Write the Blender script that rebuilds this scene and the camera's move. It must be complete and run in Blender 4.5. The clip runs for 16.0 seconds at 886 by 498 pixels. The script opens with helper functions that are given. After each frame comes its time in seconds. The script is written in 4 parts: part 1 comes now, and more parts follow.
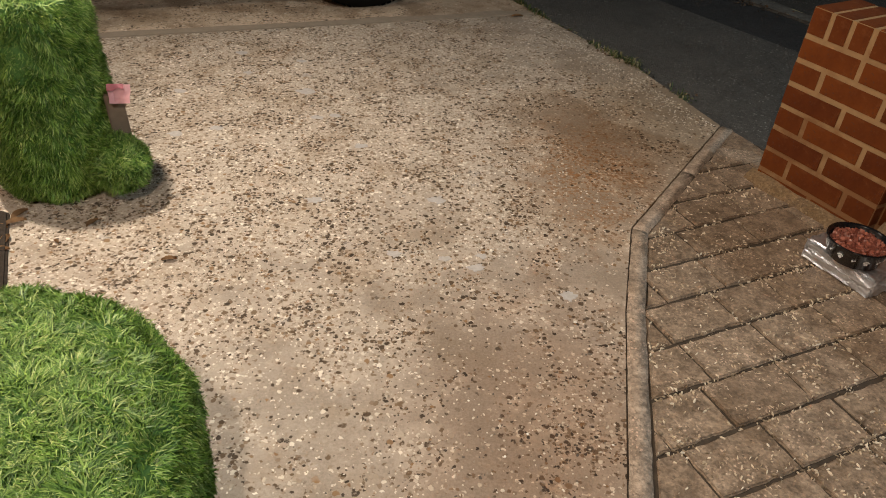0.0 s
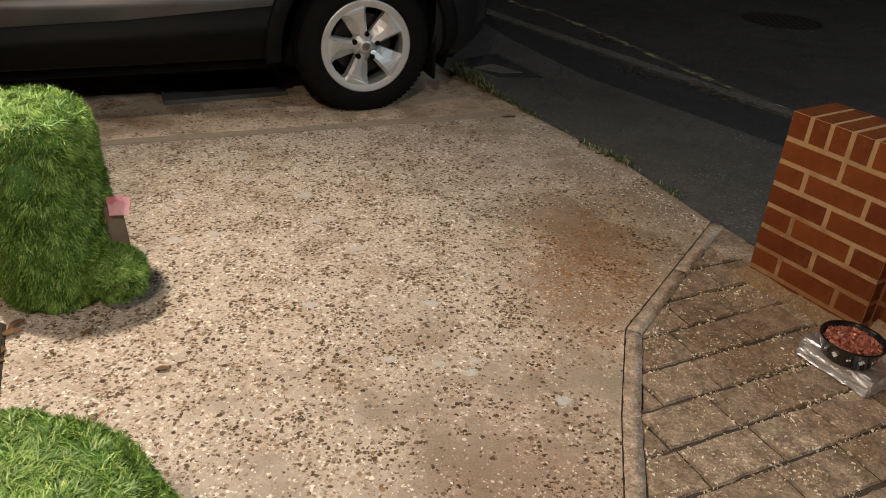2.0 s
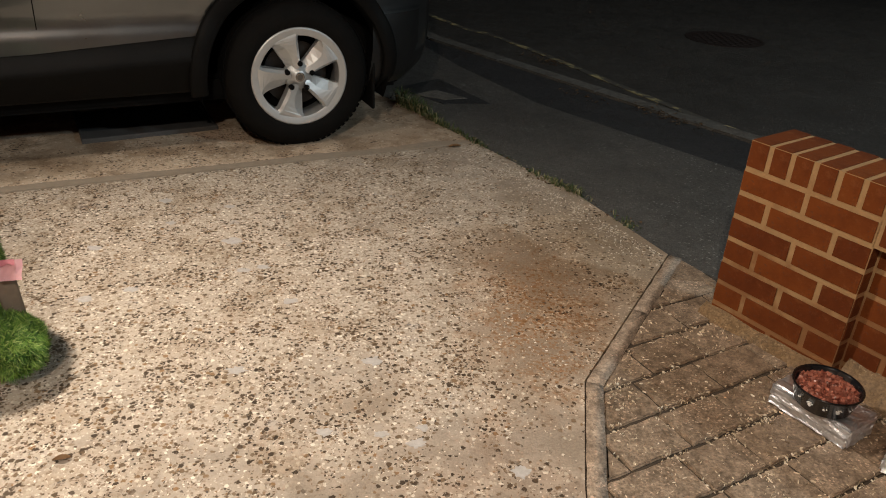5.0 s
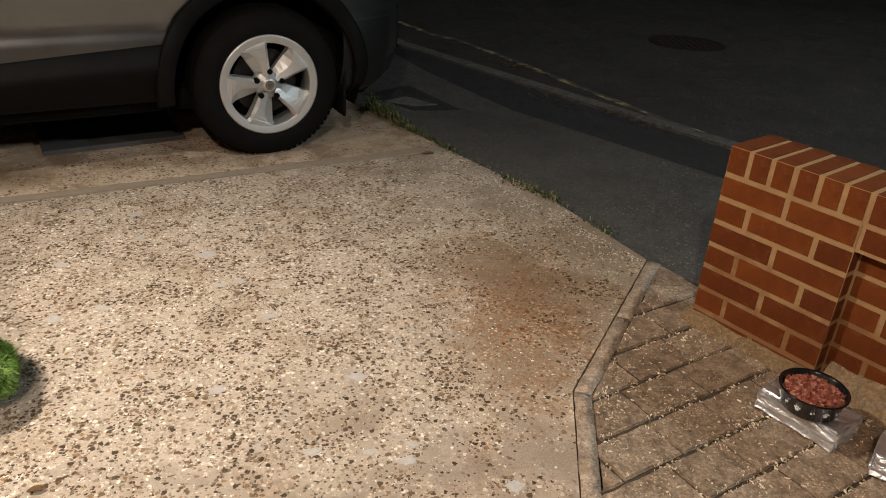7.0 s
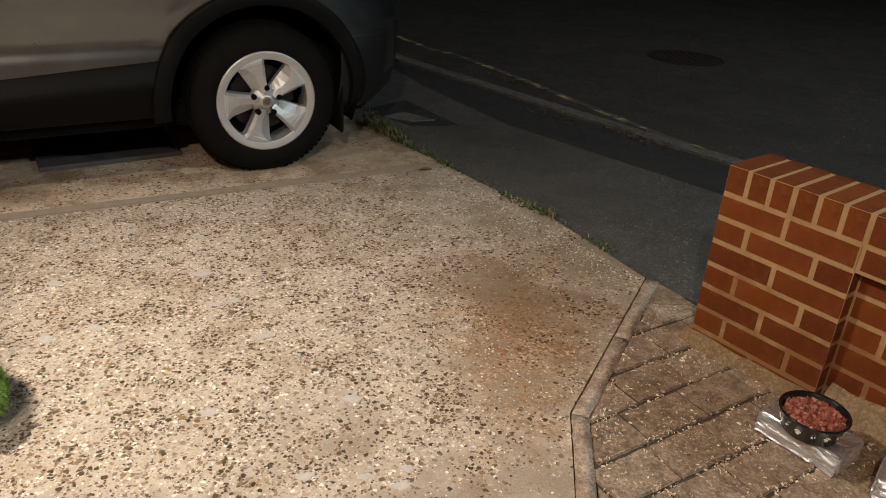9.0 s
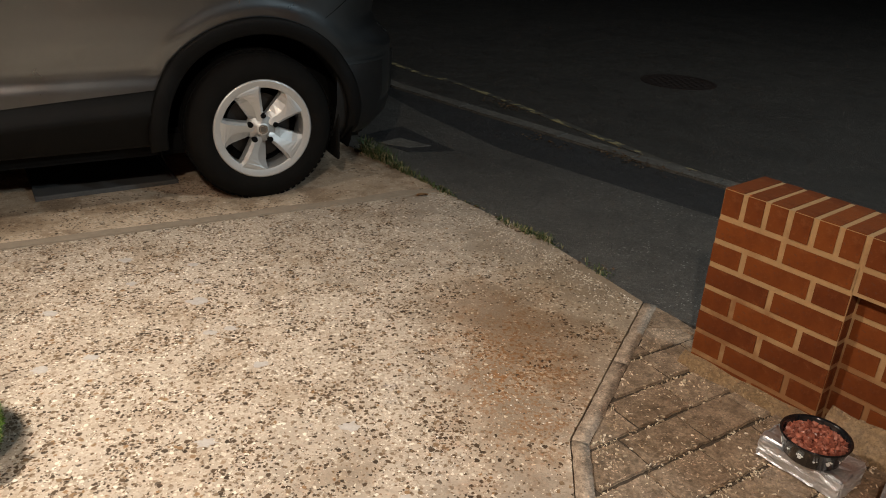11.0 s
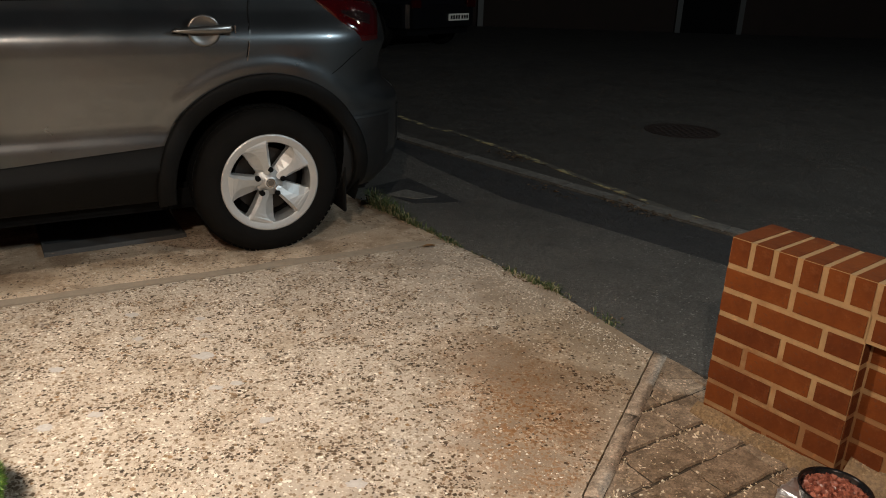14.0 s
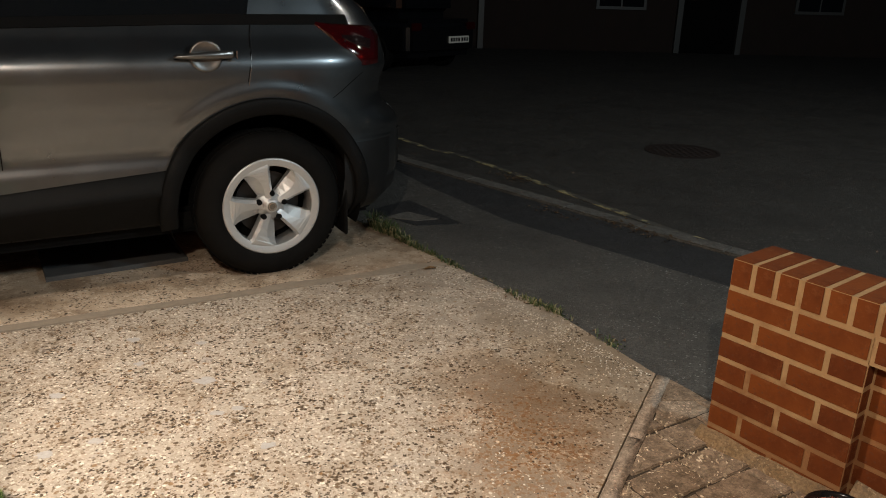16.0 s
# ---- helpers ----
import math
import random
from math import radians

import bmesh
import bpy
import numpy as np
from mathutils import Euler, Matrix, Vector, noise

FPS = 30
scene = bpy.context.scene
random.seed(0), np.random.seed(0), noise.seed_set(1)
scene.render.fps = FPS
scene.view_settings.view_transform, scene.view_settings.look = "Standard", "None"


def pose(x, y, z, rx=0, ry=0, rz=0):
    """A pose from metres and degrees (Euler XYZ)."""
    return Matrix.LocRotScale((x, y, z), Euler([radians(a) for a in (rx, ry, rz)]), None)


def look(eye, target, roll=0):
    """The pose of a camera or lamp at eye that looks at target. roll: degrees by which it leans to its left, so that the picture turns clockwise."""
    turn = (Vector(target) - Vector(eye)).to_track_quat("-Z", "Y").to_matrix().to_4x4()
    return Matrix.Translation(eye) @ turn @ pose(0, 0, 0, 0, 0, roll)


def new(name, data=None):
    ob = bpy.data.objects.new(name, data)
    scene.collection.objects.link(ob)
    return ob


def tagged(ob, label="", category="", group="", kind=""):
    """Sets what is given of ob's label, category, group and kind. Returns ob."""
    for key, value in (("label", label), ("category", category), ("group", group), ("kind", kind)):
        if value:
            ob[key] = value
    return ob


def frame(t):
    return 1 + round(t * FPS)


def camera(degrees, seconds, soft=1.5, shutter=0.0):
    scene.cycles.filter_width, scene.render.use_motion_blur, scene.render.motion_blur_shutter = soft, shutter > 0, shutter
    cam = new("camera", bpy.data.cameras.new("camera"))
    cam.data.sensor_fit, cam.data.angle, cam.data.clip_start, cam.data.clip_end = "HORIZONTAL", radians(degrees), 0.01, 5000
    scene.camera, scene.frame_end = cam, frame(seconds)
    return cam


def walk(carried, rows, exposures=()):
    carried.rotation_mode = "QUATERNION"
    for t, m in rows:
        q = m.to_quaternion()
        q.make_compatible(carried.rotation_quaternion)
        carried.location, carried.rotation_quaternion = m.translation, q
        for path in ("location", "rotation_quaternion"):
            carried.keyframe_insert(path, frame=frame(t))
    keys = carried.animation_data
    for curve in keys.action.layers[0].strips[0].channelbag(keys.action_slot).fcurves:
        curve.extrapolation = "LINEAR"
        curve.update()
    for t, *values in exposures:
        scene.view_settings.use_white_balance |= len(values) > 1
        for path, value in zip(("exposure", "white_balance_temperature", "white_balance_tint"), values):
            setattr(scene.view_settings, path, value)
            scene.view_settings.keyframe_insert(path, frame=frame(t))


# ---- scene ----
cam = camera(60.9, 16.0, soft=1.0)
PATH = [
    (0, (0.196, -0.057, 1.238), (0.108, 1.567, 0.074), 4.6),
    (0.5, (0.201, -0.054, 1.287), (0.094, 1.662, 0.266), 4.1),
    (1, (0.231, -0.076, 1.305), (0.108, 1.652, 0.305), 3.8),
    (1.5, (0.231, -0.052, 1.302), (0.107, 1.683, 0.315), 3.5),
    (2, (0.219, -0.04, 1.295), (0.1, 1.702, 0.321), 3.3),
    (2.5, (0.216, -0.071, 1.302), (0.101, 1.679, 0.341), 3.2),
    (3, (0.223, -0.069, 1.3), (0.116, 1.687, 0.348), 3.0),
    (3.5, (0.272, -0.012, 1.315), (0.174, 1.751, 0.375), 3.1),
    (4, (0.295, 0.063, 1.301), (0.199, 1.832, 0.373), 3.3),
    (4.2, (0.284, 0.108, 1.284), (0.211, 1.877, 0.354), 3.6),
    (6.3, (0.18, 0.22, 1.269), (0.249, 2.001, 0.36), 2.6),
    (6.5, (0.169, 0.227, 1.266), (0.254, 2.008, 0.359), 3.2),
    (7, (0.183, 0.223, 1.277), (0.278, 2.001, 0.367), 3.4),
    (7.5, (0.182, 0.231, 1.275), (0.287, 2.01, 0.366), 3.6),
    (8, (0.174, 0.244, 1.273), (0.281, 2.026, 0.371), 3.8),
    (8.5, (0.19, 0.246, 1.289), (0.291, 2.031, 0.392), 3.6),
    (9, (0.196, 0.252, 1.288), (0.289, 2.045, 0.406), 3.4),
    (11.5, (0.19, 0.256, 1.294), (0.294, 2.085, 0.491), 2.8),
    (12, (0.187, 0.255, 1.295), (0.293, 2.094, 0.517), 2.7),
    (12.5, (0.189, 0.264, 1.294), (0.293, 2.113, 0.537), 2.6),
    (13, (0.187, 0.265, 1.294), (0.289, 2.122, 0.558), 2.5),
    (13.5, (0.191, 0.264, 1.297), (0.282, 2.128, 0.577), 2.3),
    (14, (0.195, 0.264, 1.296), (0.273, 2.135, 0.593), 2.0),
    (14.5, (0.198, 0.262, 1.297), (0.271, 2.138, 0.608), 1.8),
    (15, (0.199, 0.266, 1.301), (0.269, 2.148, 0.626), 1.6),
    (15.5, (0.201, 0.266, 1.301), (0.269, 2.152, 0.64), 1.5),
    (16, (0.196, 0.266, 1.306), (0.269, 2.156, 0.653), 1.6),
]
walk(cam, [(t, look(eye, target, roll)) for t, eye, target, roll in PATH], exposures=((0, -0.38), (3, -0.24), (7, -0.1), (12, 0.0), (16, 0.05)))

# ---- light: warm lamps on the house, unseen cool and fill lamps, a night sky ----
world = bpy.data.worlds.new("night")
scene.world = world
world.use_nodes = True
world.node_tree.nodes["Background"].inputs[0].default_value = (0.30, 0.36, 0.5, 1)
world.node_tree.nodes["Background"].inputs[1].default_value = 0.012


def lamp(name, place, energy, colour, size):
    ob = new(name, bpy.data.lights.new(name, "POINT"))
    ob.data.energy, ob.data.color, ob.data.shadow_soft_size = energy, colour, size
    ob.location = place
    return ob


porch = new("porch_floodlight", bpy.data.lights.new("porch_floodlight", "SPOT"))
porch.data.energy, porch.data.color, porch.data.shadow_soft_size = 345, (1.0, 0.895, 0.76), 0.05
porch.data.spot_size, porch.data.spot_blend = radians(122), 1.0
porch.matrix_world = look((-1.42, 1.90, 2.4), (-0.5, 1.2, 0.0))
lamp("door_light", (-0.05, -0.78, 2.8), 265, (1.0, 0.895, 0.76), 0.05)
# unseen cool lamp, put where it glints on the car's rear side
lamp("cool_side_light", (6.2, -0.2, 3.8), 740, (0.76, 0.92, 1.0), 0.15)
# unseen fill added to brighten the road and the asphalt behind the car
lamp("road_fill", (4.5, 5.8, 4.8), 90, (1.0, 0.93, 0.82), 0.2)

# ---- materials ----


class Mat:
    """A node material with a few short helpers."""

    def __init__(self, name, rough=0.8, metal=0.0, spec=0.5):
        self.m = bpy.data.materials.new(name)
        self.m.use_nodes = True
        self.t = self.m.node_tree
        self.b = self.t.nodes["Principled BSDF"]
        self.b.inputs["Roughness"].default_value = rough
        self.b.inputs["Metallic"].default_value = metal
        self.b.inputs["Specular IOR Level"].default_value = spec
        self.co = self.t.nodes.new("ShaderNodeTexCoord").outputs["Object"]

    def put(self, node, **values):
        n = self.t.nodes.new(node)
        for k, v in values.items():
            if k.startswith("i_"):
                self.plug(v, n.inputs[k[2:].replace("_", " ")])
            else:
                setattr(n, k, v)
        return n

    def plug(self, v, socket):
        if isinstance(v, bpy.types.NodeSocket):
            self.t.links.new(v, socket)
        else:
            socket.default_value = v

    def noise(self, scale, detail=4, rough=0.55, co=None, out="Factor"):
        n = self.put("ShaderNodeTexNoise", i_Scale=scale, i_Detail=detail, i_Roughness=rough)
        self.t.links.new(co or self.co, n.inputs["Vector"])
        return n.outputs[0 if out == "Factor" else 1]

    def cells(self, scale, feature="F1", out=0, co=None, rand=1.0):
        n = self.put("ShaderNodeTexVoronoi", feature=feature, i_Scale=scale, i_Randomness=rand)
        self.t.links.new(co or self.co, n.inputs["Vector"])
        return n.outputs[out]

    def ramp(self, fac, stops):
        n = self.put("ShaderNodeValToRGB")
        r = n.color_ramp
        while len(r.elements) < len(stops):
            r.elements.new(0.5)
        for e, (p, c) in zip(r.elements, stops):
            e.position, e.color = p, (*c, 1) if len(c) == 3 else c
        self.t.links.new(fac, n.inputs[0])
        return n.outputs[0]

    def step(self, fac, a, b):
        n = self.put("ShaderNodeMapRange", interpolation_type="SMOOTHSTEP")
        self.t.links.new(fac, n.inputs[0])
        n.inputs[1].default_value, n.inputs[2].default_value = a, b
        return n.outputs[0]

    def mix(self, fac, a, b, blend="MIX"):
        n = self.put("ShaderNodeMix", data_type="RGBA", blend_type=blend)
        self.plug(fac, n.inputs[0])
        for v, i in ((a, 6), (b, 7)):
            self.plug((*v, 1) if isinstance(v, tuple) else v, n.inputs[i])
        return n.outputs[2]

    def math(self, op, a, b=0.0):
        n = self.put("ShaderNodeMath", operation=op)
        self.plug(a, n.inputs[0])
        self.plug(b, n.inputs[1])
        return n.outputs[0]

    def split(self, colour):
        return self.put("ShaderNodeSeparateColor", i_Color=colour).outputs[0]

    def near(self, x, y, rx, ry, wobble=0.0):
        """1 at a place of the plan, 0 past the radii, with a ragged edge."""
        mp = self.put("ShaderNodeMapping", vector_type="TEXTURE")
        mp.inputs["Location"].default_value = (x, y, 0)
        mp.inputs["Scale"].default_value = (rx, ry, 1000)
        self.t.links.new(self.co, mp.inputs["Vector"])
        d = self.put("ShaderNodeVectorMath", operation="LENGTH")
        self.t.links.new(mp.outputs[0], d.inputs[0])
        v = d.outputs["Value"]
        if wobble:
            v = self.math("ADD", v, self.math("MULTIPLY", self.math("SUBTRACT", self.noise(9, 5, 0.65), 0.5), wobble))
        return self.step(v, 1.0, 0.1)

    def random(self):
        return self.put("ShaderNodeObjectInfo").outputs["Random"]

    def island(self):
        return self.put("ShaderNodeNewGeometry").outputs["Random Per Island"]

    def colour(self, v):
        self.plug((*v, 1) if isinstance(v, tuple) else v, self.b.inputs["Base Color"])
        return self

    def rough(self, v):
        self.plug(v, self.b.inputs["Roughness"])
        return self

    def bump(self, height, strength=0.4, distance=0.004):
        n = self.put("ShaderNodeBump", i_Strength=strength, i_Distance=distance, i_Height=height)
        self.t.links.new(n.outputs[0], self.b.inputs["Normal"])
        return self


def aggregate(name, cement, bare, amount=1.0):
    """Concrete with a worn skin: mottled cement out of which stones of many tones show, thicker where it is worn."""
    m = Mat(name, 0.75)

    def bent(scale, fac):
        warp = m.put("ShaderNodeMixRGB", blend_type="ADD", i_Fac=fac)
        m.t.links.new(m.co, warp.inputs[1])
        m.t.links.new(m.noise(scale, 2, out="Color"), warp.inputs[2])
        return warp.outputs[0]

    co = bent(90, 0.012)
    lay = m.math("ADD", m.math("MULTIPLY", m.near(-0.75, 2.5, 1.65, 1.9, 0.6), 0.29), m.noise(3.0, 5, 0.65))
    worn = m.step(m.math("ADD", lay, m.math("MULTIPLY", m.noise(18, 3), 0.4)), bare, bare + 0.22)
    bunch = m.math("ADD", m.math("MULTIPLY", m.step(m.noise(7.5, 6, 0.75), 0.44, 0.57), 0.93), 0.07)
    thick = m.math("MULTIPLY", worn, bunch)
    c = m.mix(m.noise(7, 6, 0.7), tuple(c * 0.74 for c in cement), tuple(min(1, c * 1.18) for c in cement))
    c = m.mix(m.step(m.noise(150, 4, 0.7), 0.38, 0.62), m.mix(0.5, c, (0.62, 0.58, 0.52), "MULTIPLY"), c)
    pale = m.mix(m.noise(55, 5, 0.75), tuple(c * 0.74 for c in cement), tuple(min(1, c * 1.78) for c in cement))
    c = m.mix(worn, c, pale)

    def stones(scale, share, least, c, stops, size=0.52, where=None):
        sep = m.put("ShaderNodeSeparateColor", i_Color=m.cells(scale, out=1, co=co)).outputs
        dense = m.math("ADD", m.math("MULTIPLY", where or worn, share * amount), least * amount)
        there = m.step(m.math("SUBTRACT", dense, sep[1]), -0.02, 0.02)
        edge = m.math("ADD", m.math("MULTIPLY", sep[2], 0.22), size - 0.14)
        inside = m.step(m.math("SUBTRACT", edge, m.cells(scale, co=co)), -0.04, 0.06)
        on = m.math("MULTIPLY", there, inside)
        return m.mix(on, c, m.ramp(sep[0], stops)), on

    light = [(0.0, (0.22, 0.15, 0.09)), (0.3, (0.33, 0.25, 0.18)), (0.6, (0.50, 0.42, 0.33)), (1.0, (0.84, 0.76, 0.64))]
    dark = [(0.0, (0.046, 0.028, 0.014)), (0.5, (0.105, 0.064, 0.033)), (0.85, (0.23, 0.15, 0.085)), (1.0, (0.31, 0.175, 0.078))]
    c, a = stones(170, 0.42, 0.07, c, light)
    c, b = stones(95, 0.36, 0.05, c, light, 0.56)
    c, e = stones(132, 0.44, 0.03, c, dark, 0.52, thick)
    c, f = stones(72, 0.34, 0.014, c, dark, 0.54, thick)
    c, d = stones(50, 0.06, 0.008, c, dark, 0.46)
    # soft brown dirt in patches
    dirt = m.math("MULTIPLY", m.step(m.noise(4.5, 6, 0.7), 0.48, 0.66), 0.6)
    c = m.mix(dirt, c, m.mix(1.0, c, (0.69, 0.62, 0.53), "MULTIPLY"))
    # pale bald patches where the stones lie deep
    bald = m.math("MULTIPLY", m.step(m.noise(15, 4, 0.7, co=co), 0.60, 0.68), m.step(m.noise(4, 3), 0.45, 0.60))
    c = m.mix(m.math("MULTIPLY", bald, 0.6 * amount), c, m.mix(m.noise(60, 3), (0.40, 0.35, 0.31), (0.53, 0.475, 0.43)))
    big = m.noise(1.1, 4, 0.6)
    c = m.mix(m.step(big, 0.45, 0.72), c, m.mix(0.35, c, (0.5, 0.42, 0.33), "MULTIPLY"))
    m.c = c
    height = m.math("ADD", m.math("MULTIPLY", m.noise(120, 4, 0.7), 0.6), m.math("MULTIPLY", b, 0.45))
    for k in (e, f):
        height = m.math("SUBTRACT", height, m.math("MULTIPLY", k, 0.4))
    m.bump(height, 0.7, 0.005)
    return m


drive_mat = aggregate("exposed_aggregate_concrete", (0.395, 0.325, 0.258), 0.63)
m = drive_mat
rust = m.math("MULTIPLY", m.near(0.56, 2.2, 0.40, 0.80, 1.5), 0.6)
c = m.mix(rust, m.c, m.mix(0.85, m.c, (0.70, 0.48, 0.26), "MULTIPLY"))
specks = m.math("MULTIPLY", m.near(0.56, 2.25, 0.34, 0.62, 1.4), m.step(m.split(m.cells(122, out=1)), 0.30, 0.27))
c = m.mix(m.math("MULTIPLY", specks, 0.8), c, m.mix(m.noise(60, 2), (0.33, 0.14, 0.035), (0.17, 0.075, 0.03)))
# darker and browner by the footway corner and along the edging
tan_corner = m.near(0.86, 2.75, 0.6, 0.85, 0.9)
c = m.mix(m.math("MULTIPLY", tan_corner, 0.7), c, m.mix(1.0, c, (0.62, 0.53, 0.40), "MULTIPLY"))
brown_side = m.near(0.40, 1.0, 0.45, 0.9, 0.9)
c = m.mix(m.math("MULTIPLY", brown_side, 0.7), c, m.mix(1.0, c, (0.62, 0.47, 0.36), "MULTIPLY"))
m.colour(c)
m.rough(m.ramp(m.noise(18, 3), [(0.3, (0.55,) * 3), (0.7, (0.85,) * 3)]))

slab_mat = aggregate("worn_concrete", (0.50, 0.39, 0.285), 0.70, 0.6)
m = slab_mat
c = m.mix(m.step(m.noise(5, 6, 0.75), 0.46, 0.60), m.c, m.mix(0.8, m.c, (0.56, 0.50, 0.44), "MULTIPLY"))
c = m.mix(m.math("MULTIPLY", m.step(m.noise(16, 6, 0.8), 0.56, 0.66), 0.7), c, (0.50, 0.40, 0.29))
m.colour(c)

joint_mat = Mat("grey_cement", 0.9)
joint_mat.colour(joint_mat.mix(joint_mat.noise(25, 6, 0.7), (0.20, 0.155, 0.112), (0.40, 0.325, 0.245))).bump(joint_mat.noise(120, 4), 0.5, 0.004)

dark_gap = Mat("dirty_gap", 0.95)
dark_gap.colour(dark_gap.mix(dark_gap.noise(60, 4), (0.018, 0.012, 0.008), (0.085, 0.06, 0.038))).bump(dark_gap.noise(150, 3), 0.6, 0.004)


def stone_like(name, a, b, fleck, rough=0.75, tint=0.25):
    m = Mat(name, rough)
    c = m.mix(m.step(m.noise(20, 6, 0.75), 0.3, 0.7), a, b)
    c = m.mix(m.step(m.noise(95, 5, 0.75), 0.40, 0.62), m.mix(0.65, c, (0.42, 0.40, 0.38), "MULTIPLY"), c)
    t = m.split(m.cells(230, out=1))
    c = m.mix(m.math("MULTIPLY", m.step(t, 0.90, 0.95), m.math("MULTIPLY", m.step(m.noise(7, 4), 0.45, 0.6), 0.7)), c, fleck)
    c = m.mix(m.math("MULTIPLY", m.step(t, 0.06, 0.03), 0.5), c, tuple(v * 0.35 for v in a))
    c = m.mix(m.math("MULTIPLY", m.random(), tint), c, m.mix(1.0, c, (0.55, 0.5, 0.45), "MULTIPLY"))
    c = m.mix(m.step(m.noise(4, 5, 0.65), 0.5, 0.72), c, m.mix(0.6, c, (0.5, 0.44, 0.36), "MULTIPLY"))
    m.colour(c)
    m.bump(m.math("ADD", m.noise(70, 5, 0.65), m.math("MULTIPLY", m.cells(130), 0.7)), 0.6, 0.004)
    m.rough(m.ramp(m.noise(12, 4, 0.7), [(0.35, (rough * 0.65,) * 3), (0.65, (min(1, rough * 1.3),) * 3)]))
    return m


paver_mat = stone_like("weathered_paving_block", (0.21, 0.152, 0.107), (0.54, 0.41, 0.295), (0.85, 0.64, 0.48), 0.42, 0.7)
edging_mat = stone_like("edging_concrete", (0.28, 0.215, 0.16), (0.62, 0.49, 0.375), (0.80, 0.58, 0.45), 0.75)
haunch_mat = stone_like("sand_mortar", (0.20, 0.125, 0.06), (0.30, 0.195, 0.10), (0.38, 0.28, 0.17), 0.9)

brick_mat = Mat("red_brick", 0.85, spec=0.22)
m = brick_mat
c = m.mix(m.random(), (0.112, 0.025, 0.0034), (0.163, 0.041, 0.0056))
c = m.mix(m.math("MULTIPLY", m.step(m.noise(30, 5, 0.7), 0.52, 0.66), 0.35), c, (0.23, 0.085, 0.028))
c = m.mix(m.step(m.noise(9, 5, 0.65), 0.4, 0.75), c, m.mix(0.7, c, (0.6, 0.5, 0.45), "MULTIPLY"))
c = m.mix(m.math("MULTIPLY", m.step(m.split(m.cells(190, out=1)), 0.03, 0.02), 0.5), c, (0.09, 0.035, 0.02))
m.colour(c)
m.bump(m.math("ADD", m.noise(110, 5, 0.6), m.math("MULTIPLY", m.noise(14, 3), 0.6)), 0.45, 0.003)

mortar_mat = Mat("buff_mortar", 0.92)
mortar_base = mortar_mat.mix(mortar_mat.noise(40, 5), (0.25, 0.145, 0.062), (0.40, 0.245, 0.112))
height = mortar_mat.put("ShaderNodeSeparateXYZ", i_Vector=mortar_mat.co).outputs[2]
# mortar turns brick brown in patches, more so towards the foot
foot_tint = mortar_mat.math("ADD", mortar_mat.noise(5, 5, 0.65), mortar_mat.math("MULTIPLY", mortar_mat.math("SUBTRACT", 0.30, height), 0.5))
mortar_mat.colour(mortar_mat.mix(mortar_mat.math("MULTIPLY", mortar_mat.step(foot_tint, 0.46, 0.64), 0.8), mortar_base, (0.18, 0.07, 0.02))).bump(mortar_mat.noise(200, 4), 0.5, 0.003)


def tarmac(name, a, b, fleck):
    m = Mat(name, 0.8)
    t = m.split(m.cells(150, out=1))
    c = m.mix(t, a, b)
    c = m.mix(m.math("MULTIPLY", m.step(t, 0.955, 0.975), m.step(m.noise(1.7, 4, 0.7), 0.40, 0.62)), c, fleck)
    c = m.mix(m.step(m.noise(1.3, 5, 0.65), 0.42, 0.7), c, m.mix(0.7, c, (0.55, 0.55, 0.55), "MULTIPLY"))
    m.colour(c)
    m.bump(m.math("ADD", m.cells(150), m.math("MULTIPLY", m.noise(30, 4), 0.6)), 0.8, 0.006)
    m.rough(m.ramp(m.noise(9, 4), [(0.3, (0.6,) * 3), (0.7, (0.9,) * 3)]))
    return m


tarmac_mat = tarmac("footway_asphalt", (0.056, 0.052, 0.046), (0.104, 0.097, 0.087), (0.27, 0.26, 0.24))
tarmac_dark = tarmac("patched_asphalt", (0.016, 0.016, 0.017), (0.035, 0.035, 0.036), (0.08, 0.08, 0.08))
road_mat = tarmac("road_asphalt", (0.026, 0.0235, 0.020), (0.056, 0.051, 0.044), (0.20, 0.185, 0.16))
kerb_mat = stone_like("kerb_concrete", (0.10, 0.095, 0.085), (0.19, 0.18, 0.16), (0.3, 0.28, 0.25), 0.85)

yellow_mat = Mat("worn_yellow_paint", 0.7)
yellow_mat.colour(yellow_mat.mix(yellow_mat.step(yellow_mat.noise(7, 6, 0.75), 0.41, 0.50), (0.40, 0.34, 0.17), (0.07, 0.065, 0.055)))

soil_mat = Mat("dark_soil", 0.95)
soil_mat.colour(soil_mat.mix(soil_mat.noise(30, 6, 0.7), (0.012, 0.009, 0.006), (0.06, 0.04, 0.025))).bump(soil_mat.noise(60, 5), 1.0, 0.02)

paint_mat = Mat("grey_metallic_paint", 0.3, 0.95)
m = paint_mat
flake = m.noise(30, 2)
m.colour(m.mix(m.math("MULTIPLY", flake, 0.5), (0.122, 0.132, 0.138), (0.148, 0.158, 0.165)))
m.b.inputs["Coat Weight"].default_value = 1.0
m.b.inputs["Coat Roughness"].default_value = 0.06
m.rough(m.ramp(m.noise(5, 4), [(0.3, (0.27,) * 3), (0.7, (0.34,) * 3)]))

